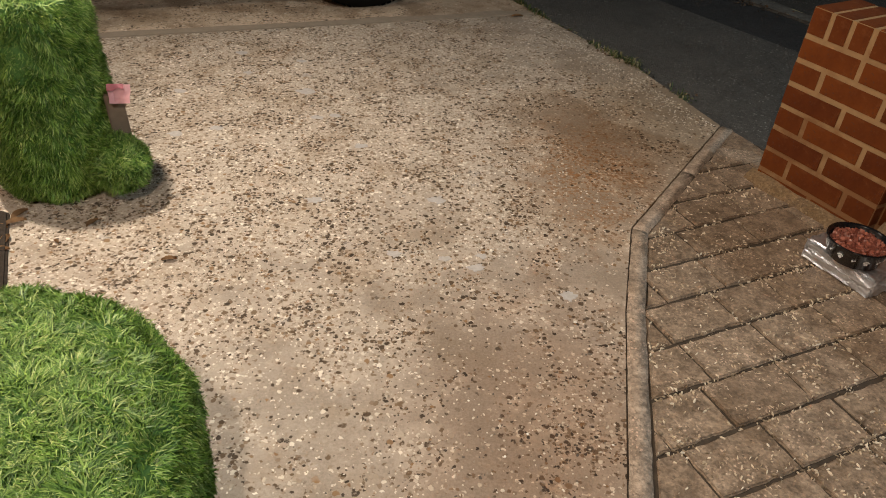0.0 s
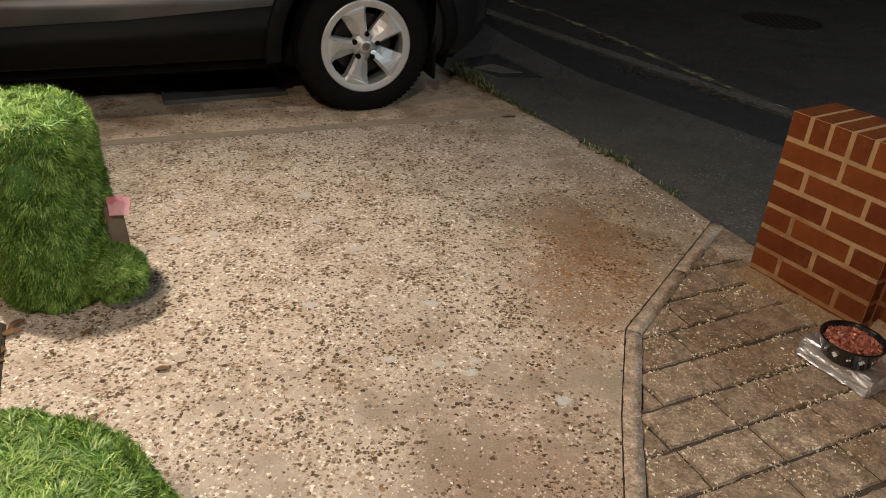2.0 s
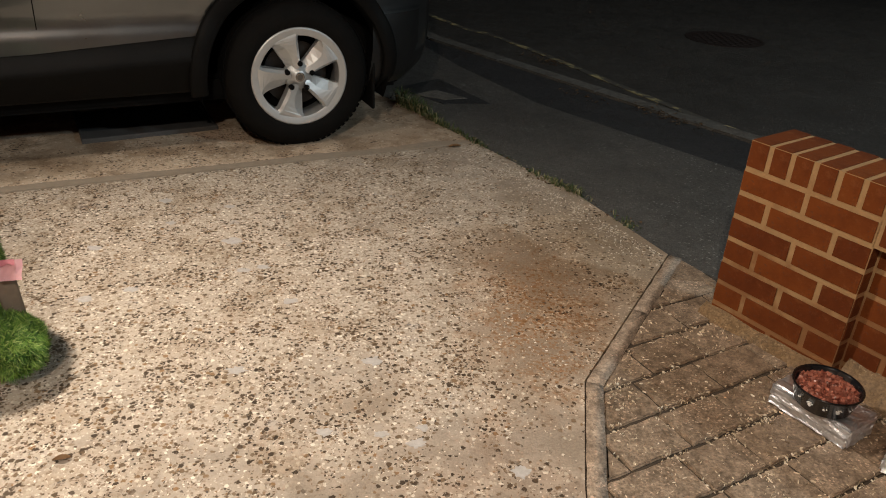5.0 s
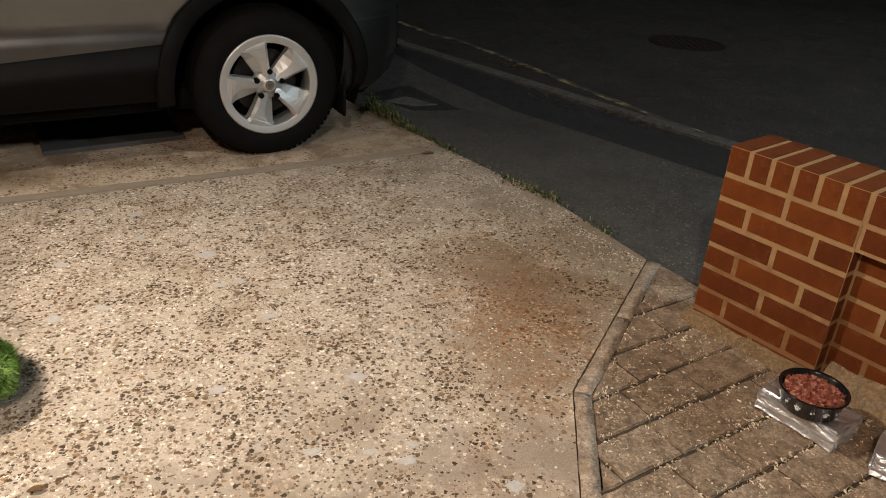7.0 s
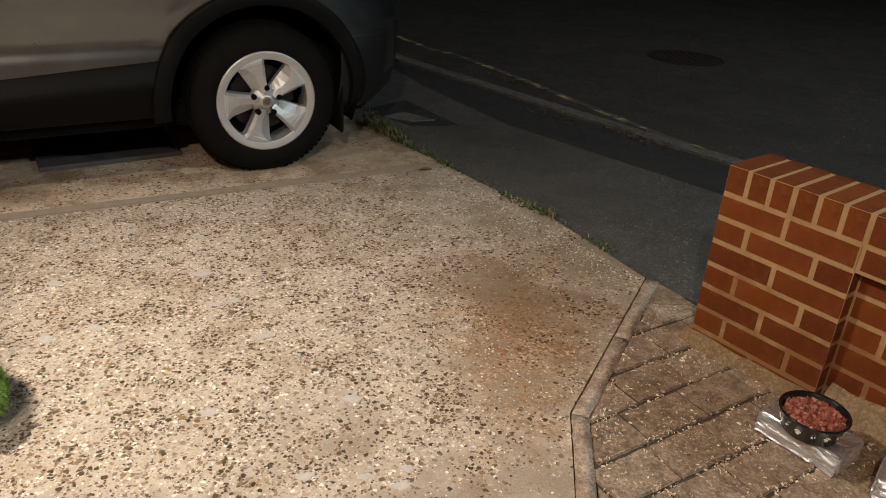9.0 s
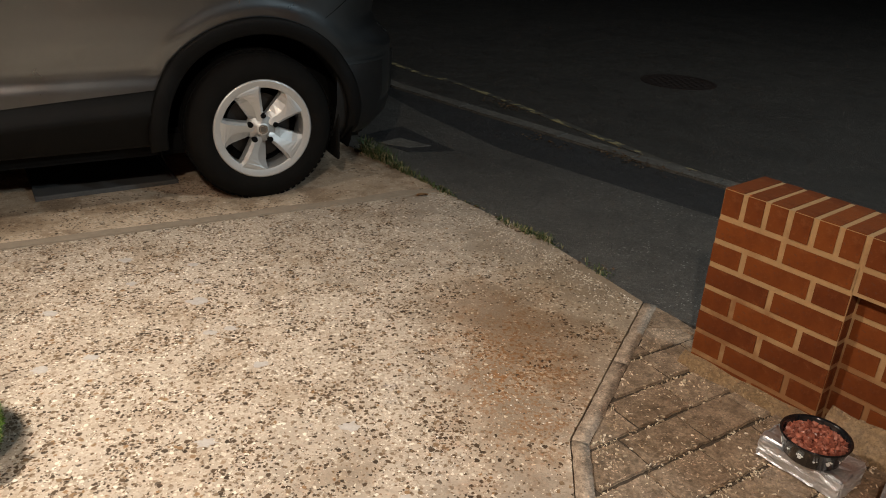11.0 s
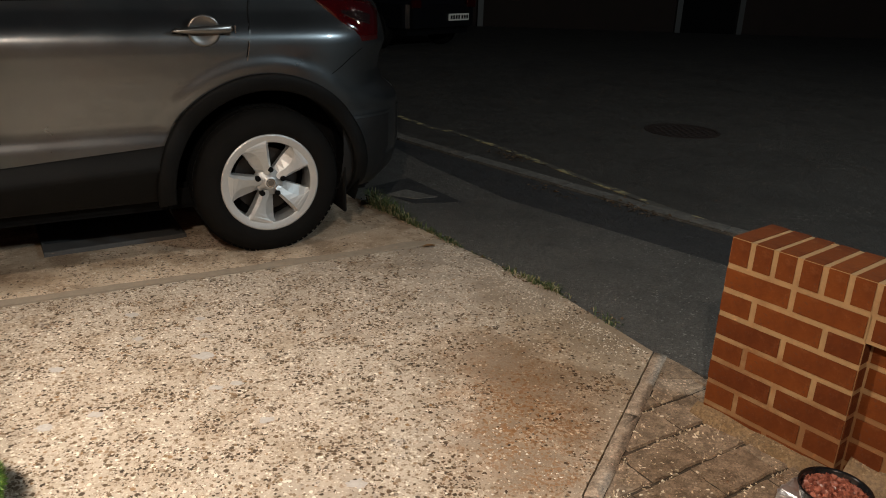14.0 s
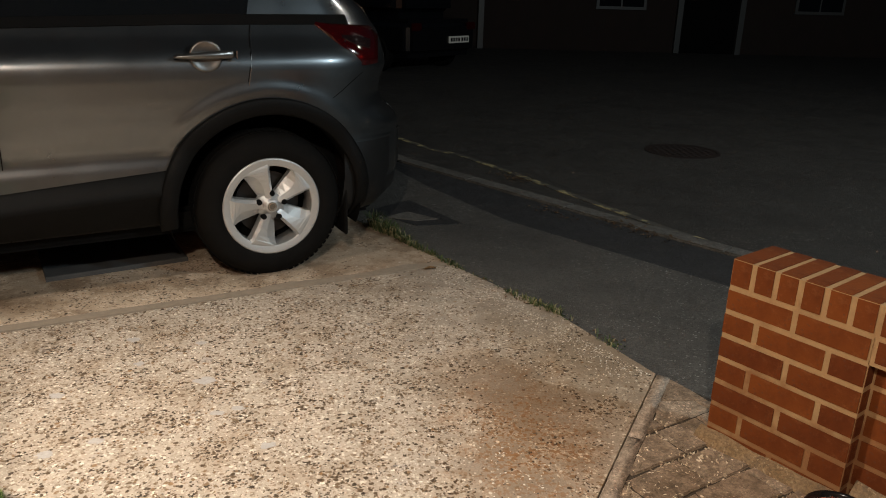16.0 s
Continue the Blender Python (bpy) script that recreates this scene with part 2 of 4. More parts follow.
clad_mat = Mat("black_textured_plastic", 0.55, spec=0.09)
clad_mat.colour(clad_mat.mix(clad_mat.noise(8, 5, 0.7), (0.003, 0.003, 0.003), (0.007, 0.0068, 0.0065))).bump(clad_mat.noise(700, 2), 0.3, 0.001)
bumper_mat = Mat("black_bumper_plastic", 0.38, spec=0.4)
bumper_mat.colour(bumper_mat.mix(bumper_mat.noise(8, 5, 0.7), (0.006, 0.006, 0.006), (0.012, 0.012, 0.012)))
rubber_mat = Mat("tyre_rubber", 0.8, spec=0.08)
rubber_mat.colour(rubber_mat.mix(rubber_mat.noise(14, 5, 0.7), (0.003, 0.003, 0.0029), (0.009, 0.008, 0.007))).bump(rubber_mat.noise(220, 3), 0.3, 0.002)
alloy_mat = Mat("silver_alloy", 0.42, 0.7)
alloy_mat.colour(alloy_mat.mix(alloy_mat.noise(20, 5, 0.7), (0.50, 0.50, 0.49), (0.62, 0.62, 0.61)))
steel_mat = Mat("dull_steel", 0.5, 0.9).colour((0.035, 0.032, 0.03))
chrome_mat = Mat("satin_chrome", 0.22, 1.0).colour((0.55, 0.54, 0.52))
handle_mat = Mat("grey_satin_metal", 0.3, 0.9).colour((0.20, 0.195, 0.185))
black_mat = Mat("matt_black", 0.9, spec=0.1).colour((0.004, 0.004, 0.004))
glass_mat = Mat("tinted_glass", 0.06).colour((0.006, 0.007, 0.008))
red_mat = Mat("red_lens", 0.08).colour((0.03, 0.001, 0.0015))
red_mat.b.inputs["Coat Weight"].default_value = 1.0
lens_mat = Mat("smoky_lens", 0.08).colour((0.012, 0.006, 0.006))
clear_mat = Mat("clear_lens", 0.1, 0.8).colour((0.6, 0.58, 0.56))

foil_mat = Mat("kitchen_foil", 0.4, 0.9)
m = foil_mat
m.colour((0.70, 0.70, 0.72))
m.bump(m.math("ADD", m.math("POWER", m.math("ABSOLUTE", m.math("SUBTRACT", m.noise(26, 3, 0.6), 0.5)), 0.4), m.math("MULTIPLY", m.noise(60, 3, 0.6), 0.15)), 0.5, 0.010)
enamel_mat = Mat("black_enamel", 0.15).colour((0.008, 0.008, 0.009))
white_mat = Mat("white_print", 0.5).colour((0.75, 0.75, 0.73))
meat_mat = Mat("wet_meat", 0.25)
m = meat_mat
m.colour(m.mix(m.island(), (0.10, 0.022, 0.014), (0.38, 0.13, 0.085))).bump(m.noise(160, 3), 0.5, 0.003)

turf_mat = Mat("artificial_grass_blade", 0.5)
m = turf_mat
g = m.island()
blade = m.ramp(g, [(0.0, (0.05, 0.115, 0.015)), (0.45, (0.15, 0.29, 0.042)), (0.8, (0.29, 0.46, 0.085)), (1.0, (0.55, 0.64, 0.24))])
m.colour(m.mix(m.step(m.noise(16, 4, 0.65), 0.42, 0.62), m.mix(0.75, blade, (0.52, 0.58, 0.42), "MULTIPLY"), blade))
turf_base = Mat("artificial_grass_backing", 0.9)
turf_base.colour(turf_base.mix(turf_base.noise(80, 3), (0.03, 0.085, 0.015), (0.07, 0.17, 0.035)))
weed_mat = Mat("weed_leaf", 0.7)
weed_mat.colour(weed_mat.ramp(weed_mat.island(), [(0, (0.018, 0.04, 0.010)), (0.5, (0.06, 0.085, 0.022)), (0.75, (0.15, 0.14, 0.055)), (1, (0.34, 0.28, 0.16))]))
pink_mat = Mat("pink_felt", 0.9)
pink_mat.colour(pink_mat.mix(pink_mat.noise(60, 4), (0.84, 0.46, 0.50), (0.90, 0.58, 0.60)))
fold_mat = Mat("deep_pink_felt", 0.9)
fold_mat.colour(fold_mat.mix(fold_mat.noise(60, 4), (0.62, 0.22, 0.27), (0.72, 0.30, 0.34)))
peg_mat = Mat("grey_brown_wood", 0.85)
peg_mat.colour(peg_mat.mix(peg_mat.noise(30, 5), (0.09, 0.065, 0.045), (0.19, 0.145, 0.105)))
leaf_mat = Mat("dead_leaf", 0.8)
leaf_mat.colour(leaf_mat.mix(leaf_mat.noise(60, 4), (0.18, 0.095, 0.04), (0.38, 0.22, 0.10)))
spot_mat = Mat("pale_worn_stone", 0.8)
spot_mat.colour(spot_mat.mix(spot_mat.noise(70, 4, 0.7), (0.30, 0.265, 0.235), (0.60, 0.555, 0.52)))
pebble_mat = Mat("loose_pebbles", 0.7)
pebble_mat.colour(pebble_mat.ramp(pebble_mat.island(), [(0, (0.08, 0.062, 0.048)), (0.22, (0.20, 0.15, 0.11)), (0.36, (0.48, 0.39, 0.29)), (0.85, (0.66, 0.57, 0.46)), (1, (0.82, 0.77, 0.68))]))
tray_mat = Mat("black_plastic_tray", 0.5)
tray_mat.colour(tray_mat.mix(tray_mat.noise(12, 5), (0.035, 0.035, 0.036), (0.10, 0.098, 0.095)))
iron_mat = Mat("cast_iron", 0.75, 0.3)
iron_mat.colour(iron_mat.mix(iron_mat.noise(12, 4), (0.012, 0.009, 0.008), (0.034, 0.02, 0.015)))
render_mat = Mat("house_wall", 0.9)
render_mat.colour(render_mat.mix(render_mat.noise(3, 5), (0.22, 0.12, 0.075), (0.32, 0.18, 0.11)))
# night's darkness is put into the far house's brick and white frames
far_brick = Mat("night_dimmed_brick", 0.9)
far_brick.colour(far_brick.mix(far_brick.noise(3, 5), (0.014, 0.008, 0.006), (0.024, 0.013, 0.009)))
white_frame = Mat("night_dimmed_upvc", 0.5).colour((0.06, 0.06, 0.057))
dark_car = Mat("black_car_paint", 0.2).colour((0.006, 0.006, 0.007))
plate_mat = Mat("reflective_plate", 0.5).colour((0.8, 0.78, 0.7))

# ---- mesh helpers ----


def finish(ob, mat, smooth=False):
    ob.data.materials.append(mat.m if isinstance(mat, Mat) else mat)
    if smooth:
        ob.data.shade_smooth()
    return ob


def part(name, bm, mat, parent=None, label="", smooth=False):
    """Links a bmesh as one mesh object, under a thing if there is one."""
    me = bpy.data.meshes.new(name)
    bmesh.ops.recalc_face_normals(bm, faces=bm.faces)
    bm.to_mesh(me)
    bm.free()
    ob = finish(new(name, me), mat, smooth)
    ob.parent = parent
    return tagged(ob, label)


def raw(name, verts, faces, mat, parent=None, label="", smooth=False):
    me = bpy.data.meshes.new(name)
    me.from_pydata(verts, [], faces)
    me.update()
    ob = finish(new(name, me), mat, smooth)
    ob.parent = parent
    return tagged(ob, label)


def slab(points, z0, z1, bevel=0.0):
    """A flat plate over a polygon of the plan."""
    bm = bmesh.new()
    f = bm.faces.new([bm.verts.new((x, y, z0)) for x, y in points])
    up = bmesh.ops.extrude_face_region(bm, geom=[f])["geom"]
    top = [v for v in up if isinstance(v, bmesh.types.BMVert)]
    bmesh.ops.translate(bm, verts=top, vec=(0, 0, z1 - z0))
    if bevel:
        rim = [e for e in bm.edges if all(v in top for v in e.verts)]
        bmesh.ops.bevel(bm, geom=rim, offset=bevel, segments=2, affect="EDGES")
    return bm


def cuboid(x0, y0, z0, x1, y1, z1, bevel=0.0, segments=2):
    bm = bmesh.new()
    bmesh.ops.create_cube(bm, size=1, matrix=Matrix.Translation(((x0 + x1) / 2, (y0 + y1) / 2, (z0 + z1) / 2)) @ Matrix.Diagonal((x1 - x0, y1 - y0, z1 - z0, 1)))
    if bevel:
        bmesh.ops.bevel(bm, geom=list(bm.edges), offset=bevel, segments=segments, affect="EDGES")
    return bm


def lathe(profile, segments=48, axis="z"):
    """Turns a profile of (radius, height) about z, or about y."""
    bm = bmesh.new()
    rings = []
    for r, h in profile:
        ring = []
        for i in range(segments):
            a = 2 * math.pi * i / segments
            ring.append(bm.verts.new((r * math.cos(a), r * math.sin(a), h) if axis == "z" else (r * math.cos(a), h, r * math.sin(a))))
        rings.append(ring)
    for a, b in zip(rings, rings[1:]):
        for i in range(segments):
            j = (i + 1) % segments
            bm.faces.new((a[i], a[j], b[j], b[i]))
    for ring, (r, _) in ((rings[0], profile[0]), (rings[-1], profile[-1])):
        if r < 0.03:
            bm.faces.new(ring)
    return bm


def clip(poly, px, py, nx, ny):
    """Keeps the side of a line of the plan to which (nx, ny) points."""
    out = []
    for (ax, ay), (bx, by) in zip(poly, poly[1:] + poly[:1]):
        da, db = (ax - px) * nx + (ay - py) * ny, (bx - px) * nx + (by - py) * ny
        if da >= 0:
            out.append((ax, ay))
        if (da >= 0) != (db >= 0):
            k = da / (da - db)
            out.append((ax + k * (bx - ax), ay + k * (by - ay)))
    return out


def empty(name, m=None, **tags):
    ob = new(name)
    ob.empty_display_size = 0.1
    if m is not None:
        ob.matrix_world = m
    return tagged(ob, **tags)


def lerp(table, v):
    """Straight-line look-up in rows of (key, value)."""
    if v <= table[0][0]:
        return table[0][1]
    for (a, p), (b, q) in zip(table, table[1:]):
        if v <= b:
            return p + (q - p) * (v - a) / (b - a)
    return table[-1][1]


rng = random.Random(7)

# ---- setting: ground, drive, footway, road ----
raw_ground = slab([(-60, -20), (80, -20), (80, 90), (-60, 90)], -0.3, -0.02)
tagged(part("road", raw_ground, road_mat), "dark worn asphalt road surface at night", "road", kind="structure")

JOINT = ((-4.0, 1.757), (0.37, 3.826))
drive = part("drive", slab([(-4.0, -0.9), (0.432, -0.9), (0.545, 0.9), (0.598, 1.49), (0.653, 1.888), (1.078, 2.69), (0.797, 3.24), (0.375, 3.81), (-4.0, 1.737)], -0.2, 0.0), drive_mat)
tagged(drive, "pinkish concrete drive with worn exposed aggregate", "drive", kind="structure")
apron = part("drive_apron", slab([(-4.0, 1.795), (0.345, 3.85), (-0.12, 4.49), (-1.6, 6.4), (-4.0, 6.4)], -0.2, 0.001), slab_mat)
tagged(apron, "smooth worn brown concrete slab beneath the car", "drive", kind="structure")
ragged = []
for i in range(121):
    f = i / 120
    px, py = -4.0 + 4.375 * f, 1.737 + 2.073 * f
    ragged.append((px, py + 0.012 + 0.006 * noise.noise(Vector((px * 9, 1, 0))) + 0.004 * noise.noise(Vector((px * 40, 1, 0)))))
for i in range(121):
    f = 1 - i / 120
    px, py = -4.0 + 4.345 * f, 1.795 + 2.055 * f
    ragged.append((px, py + 0.012 + 0.05 * max(0.0, noise.noise(Vector((px * 4, 5, 0)))) + 0.012 * noise.noise(Vector((px * 25, 5, 0)))))
strip = part("drive_joint", slab(ragged, -0.2, 0.003), joint_mat)
tagged(strip, "rough grey cement joint between drive slabs", "joint", kind="structure")

footway = part("footway", slab([(-1.62, 6.42), (-0.125, 4.485), (0.38, 3.80), (0.802, 3.235), (1.082, 2.69), (1.25, 2.49), (2.0, 1.5), (4.2, -1.4), (4.6, -1.2), (2.05, 3.2), (1.69, 3.59), (0.753, 4.60), (0.29, 5.38), (-0.7, 7.4), (-1.9, 7.4)], -0.2, -0.006), tarmac_mat)
tagged(footway, "grey asphalt footway with coarse stone chips", "pavement", kind="structure")
band = part("asphalt_patch", slab([(0.29, 5.38), (0.753, 4.60), (1.69, 3.59), (2.05, 3.2), (4.6, -1.2), (5.0, -1.0), (2.3, 3.55), (1.87, 4.04), (1.145, 4.87), (0.03, 6.2), (-0.7, 7.4)], -0.2, -0.008), tarmac_dark)
tagged(band, "darker strip of newer asphalt along the kerb", "pavement", kind="structure")


def along(points, offset):
    out = []
    for i, (x, y) in enumerate(points):
        (ax, ay), (bx, by) = points[max(0, i - 1)], points[min(len(points) - 1, i + 1)]
        l = math.hypot(bx - ax, by - ay)
        out.append((x - (by - ay) / l * offset, y + (bx - ax) / l * offset))
    return out


KERB = [(-0.7, 7.45), (0.03, 6.25), (0.55, 5.62), (1.145, 4.92), (1.5, 4.5), (1.87, 4.09), (2.33, 3.6), (3.3, 2.0), (5.0, -0.9)]
for i in range(len(KERB) - 1):
    a, b = KERB[i], KERB[i + 1]
    q = along([a, b], 0.0)
    w = along([a, b], 0.125)
    tagged(part("kerb", slab([q[0], q[1], w[1], w[0]], -0.2, 0.0 - 0.003, 0.008), kerb_mat), "worn grey dropped kerb stone", "kerb", kind="structure")
LINE = [(-0.25, 7.7), (0.30, 6.78), (0.54, 6.56), (0.906, 5.955), (1.322, 5.193), (1.696, 4.53), (1.978, 4.128), (2.6, 3.2), (4.0, 1.0)]
q, w = along(LINE, -0.025), along(LINE, 0.03)
for i in range(len(LINE) - 1):
    tagged(part("road_marking", slab([q[i], q[i + 1], w[i + 1], w[i]], -0.021, -0.016), yellow_mat), "faded broken yellow line painted on the road", "road marking", kind="structure")
cover = empty("manhole_cover", pose(2.58, 6.9, -0.02), label="round dark iron manhole cover set in the road", category="manhole cover")
part("frame", lathe([(0.33, -0.02), (0.33, 0.004), (0.30, 0.004), (0.30, -0.02)]), iron_mat, cover)
bm = lathe([(0.01, -0.02), (0.295, -0.02), (0.295, 0.003), (0.01, 0.003)])
for i in range(-4, 5):
    for j in range(-4, 5):
        if math.hypot(i, j) < 4.3:
            bmesh.ops.create_cube(bm, size=1, matrix=Matrix.Translation((i * 0.06, j * 0.06, 0.004)) @ Matrix.Diagonal((0.035, 0.035, 0.006, 1)))
part("lid", bm, iron_mat, cover)

# a dark asphalt square and a pale plate behind the car
tagged(part("dark_asphalt", slab([(-0.11, 4.76), (0.2, 4.47), (0.47, 4.52), (0.15, 5.02)], -0.008, -0.002), tarmac_dark), "black square of asphalt beside the drive", "pavement", kind="structure")
tagged(part("utility_lid", slab([(0.02, 4.62), (0.2, 4.55), (0.33, 4.60), (0.14, 4.74)], -0.004, 0.002), kerb_mat), "small pale grey plate in the footway", "utility cover")

# ---- flower bed and the unseen walls that close the place ----
bed = part("flower_bed", slab([(-1.75, -0.9), (-0.80, -0.9), (-0.80, 0.9), (-0.94, 1.28), (-1.12, 1.60), (-1.75, 1.75)], -0.05, 0.012, 0.006), soil_mat)
tagged(bed, "strip of bare dark soil beside the drive", "flower bed", kind="structure")
# both walls are unseen; the side one is added behind the floodlight
for name, b in (("wall_house", (-4.2, -1.15, -0.1, 3.2, -0.9, 3.0)), ("added_side_wall", (-2.0, -0.9, -0.1, -1.75, 2.3, 3.0))):
    tagged(part(name, cuboid(*b), render_mat), "plain brown wall out of view", "wall", kind="structure")

# ---- car ----
CAR = pose(-0.47, 3.64, 0, 0, 0, 27)
car = empty("car", CAR, label="grey metallic crossover car with black plastic arches parked on the drive", category="car")
SIDE = [(0.20, -0.10), (0.30, -0.02), (0.40, 0.012), (0.50, 0.016), (0.56, 0.012), (0.60, 0.003), (0.64, 0.002), (0.68, 0.010), (0.74, 0.02), (0.84, 0.031), (0.92, 0.038), (0.96, 0.039), (0.985, 0.0365), (1.005, 0.030), (1.03, 0.016), (1.05, 0.0), (1.09, -0.032), (1.14, -0.062), (1.17, -0.076), (1.30, -0.12), (1.45, -0.19), (1.54, -0.28)]
TAIL = [(0.20, 0.74), (0.30, 0.83), (0.42, 0.862), (0.55, 0.865), (0.62, 0.87), (0.66, 0.87), (0.70, 0.845), (0.76, 0.765), (0.82, 0.735), (0.88, 0.745), (0.95, 0.775), (1.10, 0.75), (1.20, 0.68), (1.35, 0.48), (1.50, 0.34), (1.56, 0.2)]
NOSE = [(0.20, -3.35), (0.35, -3.5), (0.55, -3.54), (0.75, -3.5), (0.92, -3.3), (1.02, -2.7), (1.10, -2.35), (1.3, -1.95), (1.5, -1.45), (1.56, -1.2)]
MID = -0.9


def plan(u, z):
    """The body's outline at a height: u from 0 (nose) over 1..2 (the side) to 3 (the middle of the tail); y points into the car."""
    n, s1, s0 = lerp(SIDE, z), lerp(TAIL, z), lerp(NOSE, z)
    if u <= 1:
        a = (1 - u) * math.pi / 2
        k = s0 + 0.75
        return (k + (s0 - k) * max(0, math.sin(a)) ** 0.7, -(MID + (n - MID) * max(0, math.cos(a)) ** 0.7))
    if u <= 2:
        return (s0 + 0.75 + (0.18 - s0 - 0.75) * (u - 1), -n)
    a = (u - 2) * math.pi / 2
    return (0.18 + (s1 - 0.18) * max(0, math.sin(a)) ** 0.72, -(MID + (n - MID) * max(0, math.cos(a)) ** 0.72))


def shell(us, zs, skip=None, lift=0.0):
    """A piece of the body's skin, lifted off it a little."""
    bm = bmesh.new()
    grid = []
    for z in zs:
        row = []
        for u in us:
            x, y = plan(u, z)
            if lift:
                ax, ay = plan(u - 0.01, z)
                bx, by = plan(u + 0.01, z)
                l = math.hypot(bx - ax, by - ay) or 1
                x, y = x + (by - ay) / l * lift, y - (bx - ax) / l * lift
            row.append(bm.verts.new((x, y, z)))
        grid.append(row)
    for i in range(len(zs) - 1):
        for j in range(len(us) - 1):
            vs = (grid[i][j], grid[i][j + 1], grid[i + 1][j + 1], grid[i + 1][j])
            if skip and skip(vs):
                continue
            bm.faces.new(vs)
    return bm


def u_of(s, z):
    """The outline's u for a place along the side or round the tail corner, as seen from the drive."""
    lo, hi = 1.0, 2.9
    for _ in range(40):
        mid = (lo + hi) / 2
        x, y = plan(mid, z)
        if x - 0.464 * (y if mid > 2 else 0) < s:
            lo = mid
        else:
            hi = mid
    return lo


AXLES = (0.0, -2.65)
ARCH_R, ARCH_Z = 0.452, 0.345


def in_arch(vs, r=ARCH_R):
    x = sum(v.co.x for v in vs) / 4
    z = sum(v.co.z for v in vs) / 4
    return any(math.hypot(x - a, z - ARCH_Z) < r for a in AXLES)


def flare(bm, amount=0.009):
    """Swells the skin into a soft painted lip over each wheel arch."""
    for v in bm.verts:
        for axle in AXLES:
            d = math.hypot(v.co.x - axle, v.co.z - ARCH_Z) - ARCH_R
            if v.co.z > 0.5 and 0 <= d < 0.125 and v.co.y < 0.4:
                k = 1.0 if d < 0.07 else 0.5 + 0.5 * math.cos(math.pi * (d - 0.07) / 0.055)
                v.co.y -= amount * k * max(0.0, min(1.0, (v.co.z - 0.58) / 0.2))
    return bm


us = sorted(set([i / 10 for i in range(0, 11)] + [1 + i / 220 for i in range(221)] + [2 + i / 60 for i in range(61)]))
zs = [0.40 + i * 0.7462 / 60 for i in range(61)]
body = part("body", flare(shell(us, zs, in_arch)), paint_mat, car, "grey metallic painted body", smooth=True)
# the far half of the body, roof and underside
bm = bmesh.new()
rows = []
for z in [0.26, 0.5, 0.7, 0.95, 1.1, 1.17]:
    rows.append([bm.verts.new((plan(u / 8, z)[0], 1.8 - plan(u / 8, z)[1], z)) for u in range(0, 25)])
for a, b in zip(rows, rows[1:]):
    for j in range(24):
        bm.faces.new((a[j], a[j + 1], b[j + 1], b[j]))
part("far_side", bm, paint_mat, car, smooth=True)
part("roof", cuboid(-1.5, 0.24, 1.53, 0.36, 1.56, 1.58, 0.02), paint_mat, car)
part("bonnet", cuboid(-3.2, 0.25, 0.93, -2.3, 1.55, 1.02, 0.04), paint_mat, car)
part("underbody", cuboid(-3.2, 0.12, 0.22, 0.55, 1.68, 0.34, 0.02), black_mat, car)
# greenhouse: dark glass ahead of a painted rear pillar
PILLAR = 1.86
bm = shell([1 + i * (PILLAR - 1) / 30 for i in range(31)], [1.14, 1.25, 1.35, 1.45, 1.54])
part("window", bm, glass_mat, car, "dark tinted side glass", smooth=True)
bm = shell([PILLAR + i * (3 - PILLAR) / 30 for i in range(31)], [1.14, 1.2, 1.28, 1.36, 1.45, 1.54])
part("rear_pillar", bm, paint_mat, car, smooth=True)
bm = bmesh.new()
rows = [[bm.verts.new((plan(u / 8, z)[0], 1.8 - plan(u / 8, z)[1], z)) for u in range(0, 25)] for z in (1.163, 1.35, 1.54)]
for a, b in zip(rows, rows[1:]):
    for j in range(24):
        bm.faces.new((a[j], a[j + 1], b[j + 1], b[j]))
part("far_window", bm, glass_mat, car, smooth=True)
bm = bmesh.new()
last = None
for i in range(41):
    k = 1 + 1.22 * i / 40
    z = lerp([(-3, 1.12), (-0.98, 1.14), (-0.3, 1.156), (0.3, 1.158)], plan(k, 1.16)[0])
    now = [bm.verts.new((plan(k, z + h)[0], plan(k, z + h)[1] - o, z + h)) for h, o in ((-0.02, 0.0), (-0.016, 0.006), (0.022, 0.007), (0.028, -0.01))]
    if last:
        for a in range(3):
            bm.faces.new((last[a], now[a], now[a + 1], last[a + 1]))
    last = now
part("beltline", bm, black_mat, car, "black window trim")

# plastic sill and wheel arches
SILL = [(-3.2, 0.44), (-1.07, 0.505), (-0.76, 0.527), (-0.42, 0.549)]
bm = bmesh.new()
cols = []
for i in range(60):
    s = -2.28 + i * (1.86 / 59)
    top = lerp(SILL, s)
    col = []
    for k, off in ((0.0, -0.002), (0.02, 0.012), (0.30, 0.016), (0.36, 0.024), (0.42, 0.016), (0.9, 0.004), (1.0, -0.03), (1.0, -0.12)):
        z = top + (0.285 - top) * k
        col.append(bm.verts.new((s, -lerp(SIDE, z) - off, z)))
    cols.append(col)
for a, b in zip(cols, cols[1:]):
    for k in range(7):
        bm.faces.new((a[k], b[k], b[k + 1], a[k + 1]))
part("sill_cladding", bm, clad_mat, car, "black plastic sill", smooth=True)


